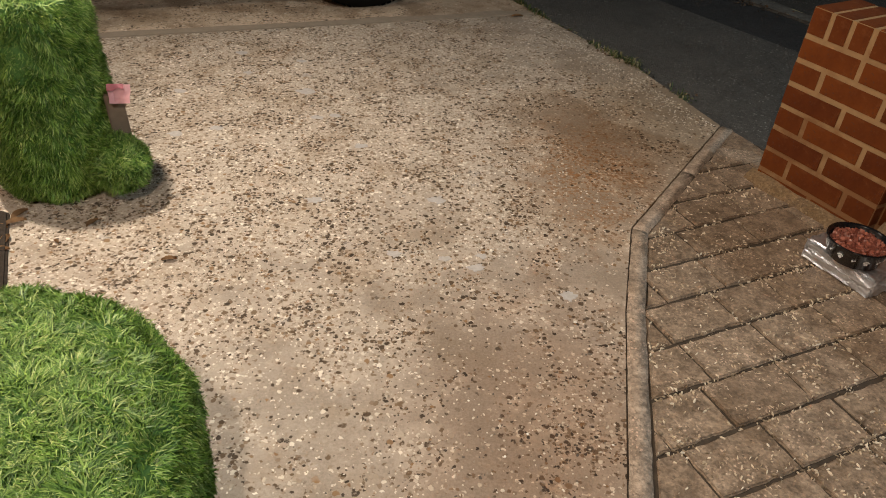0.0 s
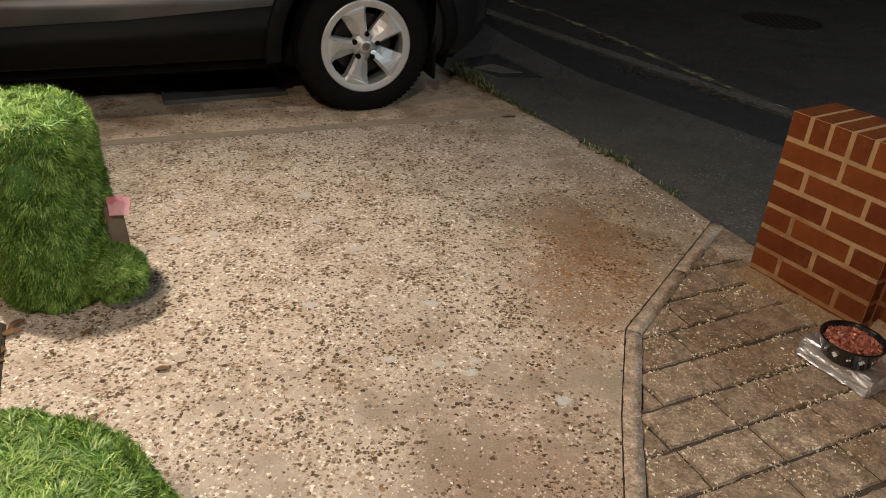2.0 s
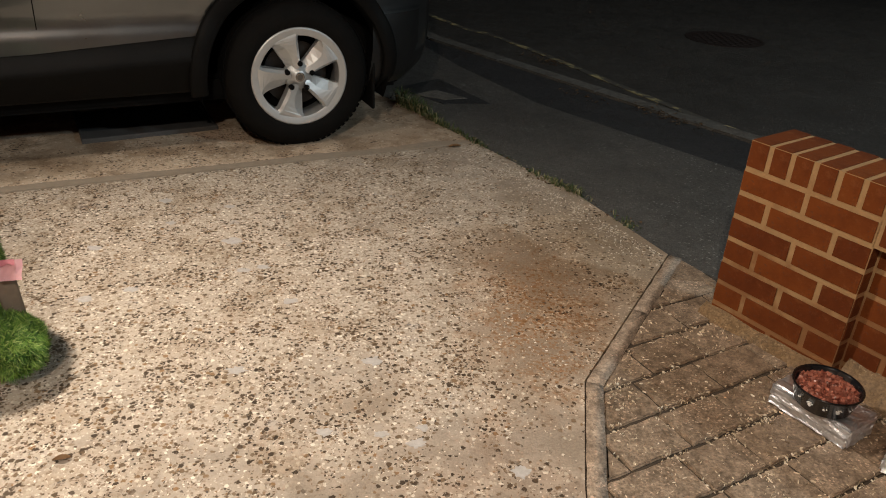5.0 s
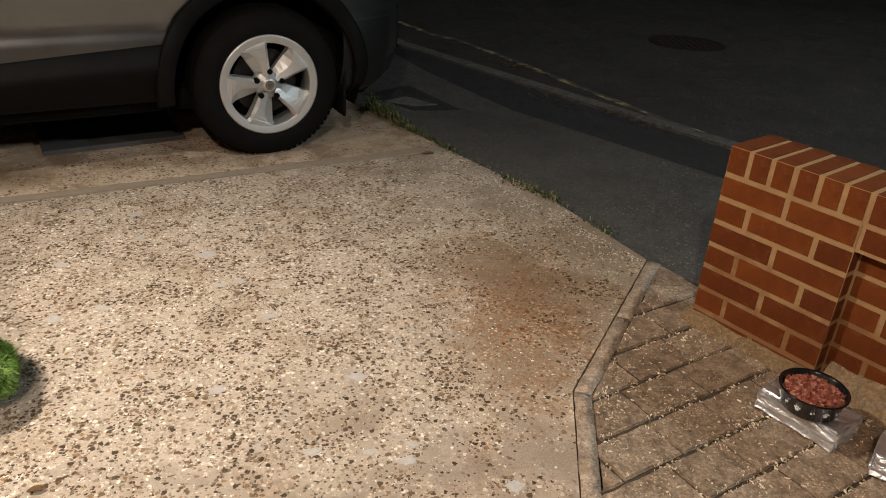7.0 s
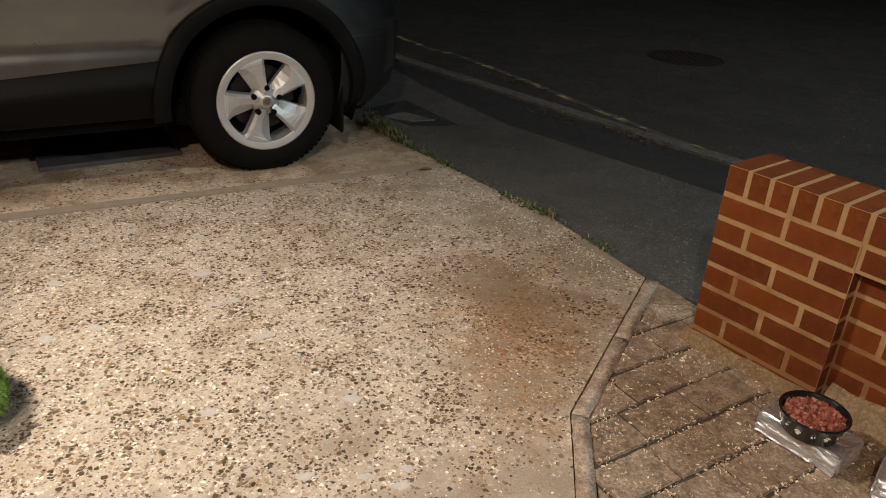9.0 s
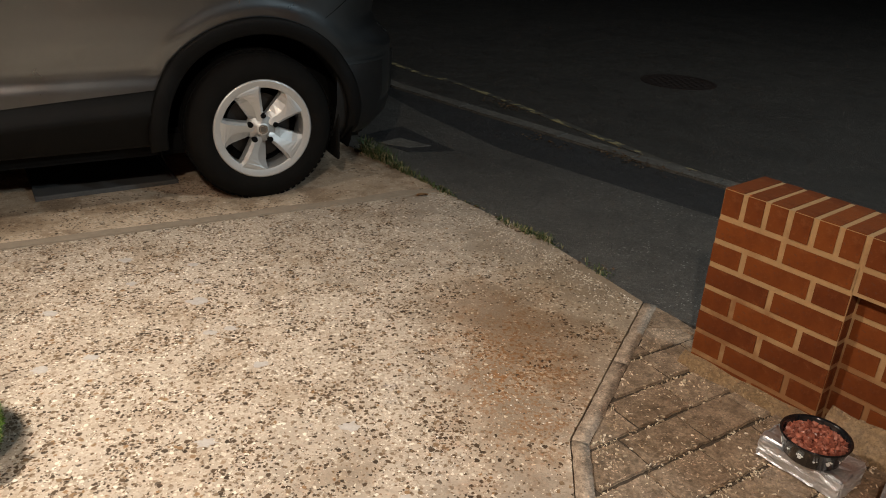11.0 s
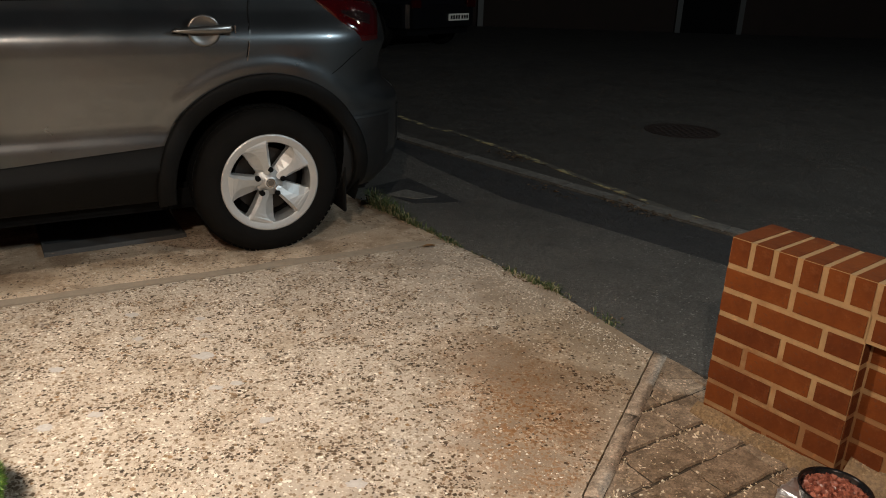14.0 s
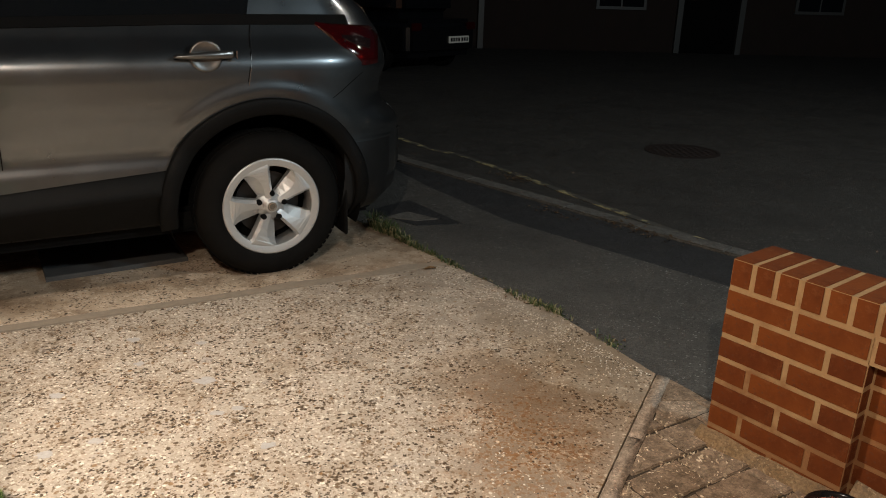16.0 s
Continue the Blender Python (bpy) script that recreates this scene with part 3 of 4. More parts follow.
def arch_trim(axle):
    bm = bmesh.new()
    cols = []
    for i in range(49):
        a = math.radians(-18 + 207 * i / 48)
        col = []
        wide = 0.085 if axle == 0 else 0.08
        for r, off in ((ARCH_R - 0.035, -0.09), (ARCH_R - 0.035, 0.018), (ARCH_R - 0.028, 0.030), (ARCH_R + wide - 0.055, 0.027), (ARCH_R + wide - 0.045, 0.021), (ARCH_R + wide - 0.045, -0.005)):
            s, z = axle + r * math.cos(a), max(0.22, ARCH_Z + r * math.sin(a))
            y = plan(2.0, z)[1] if s < 0.18 else plan(u_of(s - 0.02, z), z)[1]
            col.append(bm.verts.new((s, y - off, z)))
        cols.append(col)
    for a, b in zip(cols, cols[1:]):
        for k in range(5):
            bm.faces.new((a[k], b[k], b[k + 1], a[k + 1]))
    return bm


for axle in AXLES:
    part("wheel_arch", arch_trim(axle), clad_mat, car, "black plastic wheel arch", smooth=True)
    bm = bmesh.new()
    cols = []
    for i in range(33):
        a = math.radians(-20 + 220 * i / 32)
        cols.append([bm.verts.new((axle + r * math.cos(a), y, max(0.2, ARCH_Z + r * math.sin(a)))) for r, y in ((ARCH_R, 0.02), (ARCH_R, 0.33), (0.05, 0.33))])
    for a, b in zip(cols, cols[1:]):
        for k in range(2):
            bm.faces.new((a[k], b[k], b[k + 1], a[k + 1]))
    part("wheel_well", bm, black_mat, car)

# rear bumper insert, lamp, handle, gaps, mud flap
bm = shell([u_of(0.36 + i * 0.02, 0.5) for i in range(12)] + [2.6, 2.8, 3.0], [0.25, 0.30, 0.36, 0.44, 0.52, 0.58, 0.605], lift=0.007)
part("rear_bumper", bm, bumper_mat, car, "black lower rear bumper", smooth=True)
bm = shell([u_of(0.40 + i * 0.02, 0.6) for i in range(10)] + [2.6, 2.8, 3.0], [0.603, 0.607, 0.612, 0.616], lift=0.010)
part("bumper_lip", bm, paint_mat, car, smooth=True)


def patch(outline_top, outline_bottom, s0, s1, lift, steps=16, rows=6):
    """A curved panel on the skin between an upper and a lower edge."""
    bm = bmesh.new()
    grid = []
    for i in range(steps + 1):
        s = s0 + (s1 - s0) * i / steps
        col = []
        zt, zb = lerp(outline_top, s), lerp(outline_bottom, s)
        for k in range(rows + 1):
            z = zt + (zb - zt) * k / rows
            u = u_of(s, z)
            ax, ay = plan(u - 0.01, z)
            bx, by = plan(u + 0.01, z)
            l = math.hypot(bx - ax, by - ay)
            x, y = plan(u, z)
            edge = lift if 0 < k < rows and 0 < i < steps else -0.004
            col.append(bm.verts.new((x + (by - ay) / l * edge, y - (bx - ax) / l * edge, z)))
        grid.append(col)
    for a, b in zip(grid, grid[1:]):
        for k in range(rows):
            bm.faces.new((a[k], b[k], b[k + 1], a[k + 1]))
    return bm


lampset = part("tail_lamp", patch([(0.21, 1.153), (0.46, 1.142), (0.54, 1.10)], [(0.21, 1.146), (0.345, 1.05), (0.43, 1.0), (0.455, 0.95), (0.54, 0.955)], 0.21, 0.54, 0.012), red_mat, car, "dark red rear lamp", smooth=True)
part("light_strip", patch([(0.25, 1.149), (0.46, 1.137), (0.52, 1.11)], [(0.25, 1.145), (0.46, 1.130), (0.52, 1.10)], 0.25, 0.52, 0.015, 10, 2), chrome_mat, lampset, "thin bright upper edge")
part("inner_lens", patch([(0.33, 1.098), (0.42, 1.108), (0.50, 1.085)], [(0.33, 1.094), (0.40, 1.045), (0.50, 1.01)], 0.33, 0.50, 0.014, 10, 4), lens_mat, lampset, "smoky clear inner lens")
for s0, zt, zb, w in ((0.395, 1.100, 1.085, 0.012), (0.41, 1.088, 1.062, 0.008), (0.425, 1.095, 1.085, 0.007), (0.44, 1.09, 1.08, 0.007), (0.36, 1.075, 1.066, 0.008)):
    part("reflector", patch([(s0, zt), (s0 + w, zt - 0.004)], [(s0, zb), (s0 + w, zb + 0.002)], s0, s0 + w, 0.017, 3, 3), clear_mat, lampset, "small bright reflector")


def groove(points, width=0.004, lift=0.0015):
    """A narrow dark line on the skin along (s, z) points."""
    bm = bmesh.new()
    last = None
    for (s, z) in points:
        u = u_of(s, z)
        x, y = plan(u, z)
        ax, ay = plan(u_of(s + width, z), z)
        now = (bm.verts.new((x, y - lift, z)), bm.verts.new((ax, ay - lift, z)))
        if last:
            bm.faces.new((last[0], last[1], now[1], now[0]))
        last = now
    return bm


part("door_gap", groove([(-0.04, 1.15), (-0.058, 1.08), (-0.068, 1.02), (-0.077, 0.964), (-0.09, 0.89), (-0.108, 0.80)]), black_mat, car)
part("door_edge", groove([(-0.035, 1.15), (-0.053, 1.08), (-0.063, 1.02), (-0.072, 0.964), (-0.085, 0.89), (-0.103, 0.82)], 0.003, 0.004), chrome_mat, car)
part("door_gap", groove([(-1.03, 1.15), (-1.04, 0.9), (-1.048, 0.604), (-1.06, 0.3)]), black_mat, car)
part("bumper_gap", groove([(0.30, 0.815), (0.35, 0.85), (0.40, 0.89), (0.454, 0.93)], 0.006), black_mat, car)
bm = bmesh.new()
rows = []
for i in range(25):
    f = i / 24
    s, out = -0.385 + 0.245 * f, 0.030 * math.sin(math.pi * min(1, 0.12 + f * 0.80)) ** 0.5
    h = 0.018 * min(1.0, (0.08 + f * 1.6) ** 0.5, (1.02 - f) * 9 + 0.4)
    rows.append([bm.verts.new((s, -0.046 - out * (0.45 + 0.55 * math.cos(a)), 1.017 + 0.008 * f + h * math.sin(a))) for a in [2 * math.pi * k / 12 for k in range(12)]])
for a, b in zip(rows, rows[1:]):
    for k in range(12):
        bm.faces.new((a[k], b[k], b[(k + 1) % 12], a[(k + 1) % 12]))
bm.faces.new(rows[0])
bm.faces.new(rows[-1])
handle = part("door_handle", bm, handle_mat, car, "grey door handle with a bright end", smooth=True)
for s in (-0.365, -0.17):
    part("mount", cuboid(s, -0.06, 1.008, s + 0.025, -0.02, 1.028, 0.003), handle_mat, handle)
part("end_cap", cuboid(-0.138, -0.074, 1.006, -0.131, -0.05, 1.042, 0.003), chrome_mat, handle, "chrome end cap")
bm = lathe([(0.001, 0.0055), (0.03, 0.005), (0.05, 0.003), (0.059, 0.0), (0.063, 0.0), (0.068, 0.006)], 40, "y")
bmesh.ops.scale(bm, verts=bm.verts, vec=(1.0, 1, 0.95))
bmesh.ops.translate(bm, verts=bm.verts, vec=(-0.255, -0.0465, 1.017))
part("handle_cup", bm, handle_mat, car, smooth=True)
part("mud_flap", cuboid(0.36, 0.0, 0.15, 0.375, 0.21, 0.38, 0.004), rubber_mat, car, "black rubber mud flap")


def build_wheel(parent, x, y):
    """An alloy wheel with five twin-edged spokes; its face looks along -y."""
    tyre_r, rim_r = 0.343, 0.226
    at = Matrix.Translation((x, y, tyre_r - 0.006))
    w = [(rim_r - 0.012, 0.0), (rim_r + 0.006, -0.012), (rim_r + 0.03, -0.02), (0.29, -0.016), (0.322, 0.004), (0.338, 0.03), (0.343, 0.06),
         (0.343, 0.16), (0.335, 0.19), (0.30, 0.215), (rim_r, 0.21), (rim_r - 0.012, 0.2)]
    tyre = part("wheel", lathe(w, 72, "y"), rubber_mat, parent, "black tyre on a silver alloy wheel", smooth=True)
    tyre.matrix_basis = at
    tread = bmesh.new()
    for i in range(72):
        a = 2 * math.pi * i / 72
        for yy in (0.045, 0.09, 0.135):
            bmesh.ops.create_cube(tread, size=1, matrix=Matrix.Rotation(-a, 4, "Y") @ Matrix.Translation((0.343, yy, 0)) @ Matrix.Diagonal((0.003, 0.034, 0.021, 1)))
    part("tread", tread, rubber_mat, tyre)
    part("rim", lathe([(rim_r - 0.037, 0.06), (rim_r - 0.037, 0.0), (rim_r - 0.0365, -0.006), (rim_r - 0.035, -0.0085), (rim_r - 0.033, -0.009), (rim_r - 0.006, -0.0145), (rim_r - 0.004, -0.0145),
                       (rim_r + 0.001, -0.011), (rim_r + 0.002, -0.008), (rim_r + 0.002, 0.0), (rim_r - 0.004, 0.19), (rim_r - 0.03, 0.19), (rim_r - 0.035, 0.06)], 96, "y"), alloy_mat, tyre, "silver rim band", smooth=True)
    part("brake_disc", lathe([(0.01, 0.075), (0.15, 0.075), (0.15, 0.09), (0.01, 0.09)], 48, "y"), steel_mat, tyre)
    part("barrel", lathe([(0.01, 0.12), (0.205, 0.12), (0.205, 0.13), (0.01, 0.13)], 48, "y"), black_mat, tyre)
    for k in range(5):
        bm = bmesh.new()
        stations = [(0.040, 4, 14, 46, 70, -0.002), (0.066, 6, 15, 40, 65, -0.004), (0.090, 10, 18, 36, 60, -0.007), (0.120, 13, 19.5, 36, 57, -0.010),
                    (0.150, 14, 19, 39, 55, -0.013), (0.172, 15, 19, 44, 54, -0.0135), (0.188, 14, 18, 50, 55, -0.0125), (0.204, 13, 17, 55, 59, -0.0095)]
        rows = []
        for r, low, ridge, flat, high, y0 in stations:
            deep = y0 + (0.034 if r < 0.15 else 0.034 - 0.026 * (r - 0.15) / 0.056)
            across = ((low - 0.5, y0 + 0.06), (low, y0 + 0.014), (ridge, y0), (flat, y0 + 0.007 * min(1.0, (0.215 - r) / 0.05)), (high, deep), (high + 0.5, y0 + 0.06))
            rows.append([bm.verts.new((r * math.cos(math.radians(a)), yy, r * math.sin(math.radians(a)))) for a, yy in across])
        for a, b in zip(rows, rows[1:]):
            for j in range(5):
                bm.faces.new((a[j], b[j], b[j + 1], a[j + 1]))
        spoke = part("spoke", bm, alloy_mat, tyre)
        spoke.matrix_basis = Matrix.Rotation(math.radians(-(4 + 72 * k)), 4, "Y")
    hub = part("hub_cap", lathe([(0.001, -0.010), (0.024, -0.0095), (0.031, -0.006), (0.034, 0.002), (0.060, 0.007), (0.068, 0.05)], 40, "y"), alloy_mat, tyre, smooth=True)
    part("badge", lathe([(0.001, -0.0112), (0.021, -0.0112), (0.022, -0.0085)], 24, "y"), handle_mat, hub, "grey centre badge")
    part("badge_ring", lathe([(0.014, -0.0108), (0.0145, -0.0128), (0.018, -0.0128), (0.0185, -0.0108)], 24, "y"), chrome_mat, hub)
    for k in range(5):
        a = math.radians(14 + 72 * k)
        bm = lathe([(0.001, -0.001), (0.006, 0.0), (0.007, 0.02)], 6, "y")
        nut = part("wheel_nut", bm, steel_mat, tyre)
        nut.matrix_basis = Matrix.Translation((0.061 * math.cos(a), -0.0035, 0.061 * math.sin(a)))
        # flat black disc gives the nut's recess its shade
        part("nut_shade_disc", lathe([(0.001, 0.0012), (0.0125, 0.0012), (0.0125, 0.02)], 20, "y"), black_mat, tyre).matrix_basis = Matrix.Translation((0.061 * math.cos(a), -0.0065, 0.061 * math.sin(a)))
    return tyre


build_wheel(car, 0.0, 0.0)
build_wheel(car, -2.65, 0.0)
for x in AXLES:
    part("far_wheel", lathe([(0.02, 1.58), (0.3, 1.58), (0.343, 1.62), (0.343, 1.76), (0.3, 1.79), (0.02, 1.79)], 40, "y"), rubber_mat, car).matrix_basis = Matrix.Translation((x, 0, 0.337))

# a flat black drip tray on the ground under the car
tray = empty("drip_tray", pose(-1.474, 3.495, 0.001, 0, 0, 29.4), label="thin black plastic drip tray on the concrete under the car", category="tray")
part("base", cuboid(0, 0, 0, 0.63, 0.5, 0.006), tray_mat, tray)
for b in ((0, 0, 0.006, 0.63, 0.012, 0.022), (0, 0.488, 0.006, 0.63, 0.5, 0.022), (0, 0.012, 0.006, 0.012, 0.488, 0.022), (0.618, 0.012, 0.006, 0.63, 0.488, 0.022)):
    part("rim", cuboid(*b, 0.003), tray_mat, tray)

# ---- topiary figures covered in artificial grass ----


def turf(name, centre, profile, blades, seed, squash=1.0, length=0.018, parent=None):
    """A turned body with a backing and many short grass blades over it."""
    r = random.Random(seed)
    area, cum = [], 0
    for (r0, z0), (r1, z1) in zip(profile, profile[1:]):
        cum += math.hypot(r1 - r0, z1 - z0) * math.pi * (r0 + r1)
        area.append(cum)
    verts, faces = [], []
    for _ in range(blades):
        t = r.random() * cum
        k = next(i for i, v in enumerate(area) if t <= v)
        (r0, z0), (r1, z1) = profile[k], profile[k + 1]
        f = r.random()
        f = math.sqrt(r0 * r0 + f * (r1 * r1 - r0 * r0))
        f = (f - r0) / (r1 - r0) if abs(r1 - r0) > 1e-6 else r.random()
        rad, z, a = r0 + f * (r1 - r0), z0 + f * (z1 - z0), r.random() * 2 * math.pi
        l = math.hypot(r1 - r0, z1 - z0)
        nr, nz = (z1 - z0) / l, -(r1 - r0) / l
        n = Vector((nr * math.cos(a), nr * math.sin(a), nz))
        p = Vector((rad * math.cos(a), rad * math.sin(a) * squash, z))
        lump = noise.noise(p * 9) * 0.012
        p += n * lump
        side = Vector((r.gauss(0, 1), r.gauss(0, 1), r.gauss(0, 1))) + noise.noise_vector(p * 30) * 3.0
        flat = max(0.0, nz)
        droop = 0.0 if parent else -0.75 * (1 - flat)
        up = (n + (0.55 + 0.55 * flat) * side.normalized() + Vector((0, 0, droop))).normalized()
        w = up.cross(side).normalized() * r.uniform(0.0009, 0.0016)
        tuft = noise.noise(p * 38)
        h = length * r.uniform(0.7, 1.4) * (0.9 + 0.6 * tuft)
        bend = (side - n * side.dot(n)).normalized() * h * (0.35 + 0.35 * flat)
        i = len(verts)
        verts += [p - w, p + w, p + up * h * 0.6 + w * 0.8, p + up * h * 0.6 - w * 0.8, p + up * h + bend]
        faces += [(i, i + 1, i + 2, i + 3), (i + 3, i + 2, i + 4)]
    thing = empty(name, pose(*centre)) if parent is None else None
    top = thing or parent
    bm = lathe([(max(a, 0.002), b) for a, b in profile], 40)
    for v in bm.verts:
        v.co.y *= squash
        v.co += Vector((v.co.x, v.co.y, 0)).normalized() * noise.noise(v.co * 9) * 0.012
    off = pose(0, 0, 0) if thing else pose(*centre)
    part("backing", bm, turf_base, top, smooth=True).matrix_basis = off
    g = raw("grass", [tuple(v) for v in verts], faces, turf_mat, top)
    g.matrix_basis = off
    g["kind"] = "stuff"
    return thing


near_form = turf("topiary", (-0.52, 0.58, 0.0), [(0.28, 0.0), (0.325, 0.05), (0.335, 0.2), (0.335, 0.31), (0.318, 0.36), (0.285, 0.39), (0.2, 0.41), (0.01, 0.415)], 110000, 3, length=0.0145)
tagged(near_form, "rounded green topiary covered with bright artificial grass", "topiary", "topiary on the drive")
far_form = turf("topiary", (-1.06, 1.805, 0.0), [(0.11, 0.0), (0.15, 0.03), (0.17, 0.09), (0.172, 0.2), (0.162, 0.38), (0.155, 0.53), (0.145, 0.57), (0.12, 0.588), (0.01, 0.593)], 52000, 5)
tagged(far_form, "upright flat-topped topiary of artificial grass with a round paw", "topiary", "topiary on the drive")
turf("paw", (0.207, -0.055, 0.122), [(0.01, -0.075), (0.05, -0.06), (0.072, -0.025), (0.076, 0.0), (0.072, 0.025), (0.05, 0.06), (0.01, 0.075)], 7000, 9, parent=far_form)
tag = empty("pink_tag", pose(-0.832, 1.79, 0.0), label="folded scrap of pink felt on a short brown wooden peg", category="ornament")
ON_PEG = pose(0, 0, 0.315, 62, 4, 24)
bm = bmesh.new()
grid = [[bm.verts.new((0.030 * x * (1 - 0.12 * (y < 0)), 0.026 * y - (0.006 if x == 0 and y > 0.9 else 0), 0.004 * math.sin(3 * x + y))) for x in (-1, -0.5, 0, 0.5, 1)] for y in (-1, -0.4, 0.3, 1)]
for p, q in zip(grid, grid[1:]):
    for k in range(4):
        bm.faces.new((p[k], p[k + 1], q[k + 1], q[k]))
bmesh.ops.solidify(bm, geom=list(bm.faces), thickness=0.003)
part("felt", bm, pink_mat, tag).matrix_basis = ON_PEG
bm = bmesh.new()
fold = [[bm.verts.new((0.031 * x, 0.027 - 0.010 * k * (1.6 - 0.6 * math.cos(4 * x)), 0.006 + 0.003 * k)) for x in (-1, -0.5, 0, 0.4)] for k in (0, 1)]
for k in range(3):
    bm.faces.new((fold[0][k], fold[0][k + 1], fold[1][k + 1], fold[1][k]))
bmesh.ops.solidify(bm, geom=list(bm.faces), thickness=0.002)
part("fold", bm, fold_mat, tag, "deeper pink folded edge").matrix_basis = ON_PEG
bm = cuboid(-0.035, 0.012, 0.0, 0.014, 0.024, 0.31, 0.004)
for v in bm.verts:
    v.co.x += 0.05 * (0.31 - v.co.z)
part("peg", bm, peg_mat, tag, "flat brown wooden peg").matrix_basis = pose(-0.008, 0, 0, 0, 0, 30)

# ---- bowl on foil-wrapped brick ----
WALL = (0.588, -0.809)
WA = math.degrees(math.atan2(WALL[1], WALL[0]))


def foil_block(x, y, a, seed):
    r = random.Random(seed)
    bm = cuboid(0, 0, 0.0, 0.225, 0.125, 0.064, 0.006, 2)
    bmesh.ops.subdivide_edges(bm, edges=list(bm.edges), cuts=5, use_grid_fill=True)
    for v in bm.verts:
        if v.co.z > 0.004:
            v.co += Vector((r.uniform(-1, 1), r.uniform(-1, 1), r.uniform(-1, 1))) * 0.0042
    ob = part("foil_wrapped_brick", bm, foil_mat)
    ob.matrix_world = pose(x, y, 0.0, 0, 0, a)
    return tagged(ob, "brick wrapped in crumpled kitchen foil on the paving", "foil block", "foil bricks by the wall")


foil_block(1.143, 1.838, -55, 4)
foil_block(1.325, 1.585, -40, 6)
bowl = empty("pet_bowl", pose(1.244, 1.762, 0.066), label="black enamel pet bowl full of red-brown minced meat", category="bowl")
part("shell", lathe([(0.001, 0.0), (0.066, 0.0), (0.070, 0.004), (0.083, 0.054), (0.0865, 0.057), (0.0865, 0.060), (0.083, 0.061), (0.0795, 0.056), (0.066, 0.012), (0.001, 0.010)], 56), enamel_mat, bowl, smooth=True)
bm = bmesh.new()
r = random.Random(11)
for _ in range(520):
    a, q = r.random() * 6.283, 0.07 * math.sqrt(r.random())
    s = r.uniform(0.003, 0.0075)
    mm = Matrix.Translation((q * math.cos(a), q * math.sin(a), 0.045 + 0.009 * (1 - q / 0.07) + r.uniform(-0.004, 0.004))) @ Euler((r.random() * 6, r.random() * 6, r.random() * 6)).to_matrix().to_4x4() @ Matrix.Diagonal((s * 1.3, s, s * 0.8, 1))
    made_ball = bmesh.ops.create_icosphere(bm, subdivisions=1, radius=1, matrix=mm)
    for v in made_ball["verts"]:
        v.co += Vector((r.uniform(-1, 1), r.uniform(-1, 1), r.uniform(-1, 1))) * s * 0.55
part("food", bm, meat_mat, bowl, "glistening red-brown minced meat")
part("food_bed", lathe([(0.001, 0.042), (0.06, 0.042), (0.074, 0.038), (0.07, 0.012)], 40), meat_mat, bowl)
for k in range(14):
    a = 2 * math.pi * k / 14
    bm = bmesh.new()
    big = k % 2 == 0
    for dx, dz, rad in ((0, -0.002, 0.0052), (-0.006, 0.004, 0.0024), (-0.002, 0.0072, 0.0024), (0.0025, 0.0072, 0.0024), (0.0065, 0.004, 0.0024)) if big else ((0, 0, 0.003), (0.006, 0.004, 0.0018)):
        bmesh.ops.create_cone(bm, cap_ends=True, segments=12, radius1=rad, radius2=rad * 0.9, depth=0.0012, matrix=Matrix.Translation((dx, 0, dz)) @ Matrix.Rotation(math.radians(90), 4, "X"))
    print_ = part("paw_print", bm, white_mat, bowl)
    print_.matrix_basis = Matrix.Rotation(a, 4, "Z") @ Matrix.Translation((0, -0.0770, 0.029)) @ Matrix.Rotation(math.radians(14.5), 4, "X")

# ---- small things on the ground ----
SPOTS = ((0.454, 1.523, 0.024), (0.211, 1.659, 0.016), (-0.792, 2.729, 0.018), (-0.876, 2.925, 0.026), (-0.517, 2.609, 0.036), (0.058, 1.925, 0.03), (-0.235, 2.222, 0.022), (0.2, 1.60, 0.02), (-0.03, 1.62, 0.018), (-0.43, 2.40, 0.022), (-0.98, 2.5, 0.022), (-0.62, 2.9, 0.02), (-0.75, 2.24, 0.022), (-0.308, 1.851, 0.024), (-0.868, 2.167, 0.026), (0.111, 1.626, 0.018), (-0.378, 2.43, 0.02))
for x, y, s in SPOTS:
    pts = []
    for k in range(26):
        a = 2 * math.pi * k / 26
        q = s * rng.uniform(0.75, 1.25) * (1 + 0.5 * noise.noise(Vector((x * 50 + 1.5 * math.cos(a), y * 50 + 1.5 * math.sin(a), 0))))
        pts.append((x + q * math.cos(a), y + 0.75 * q * math.sin(a)))
    part("stone", slab(pts, -0.01, 0.0012, 0.001), spot_mat, drive)

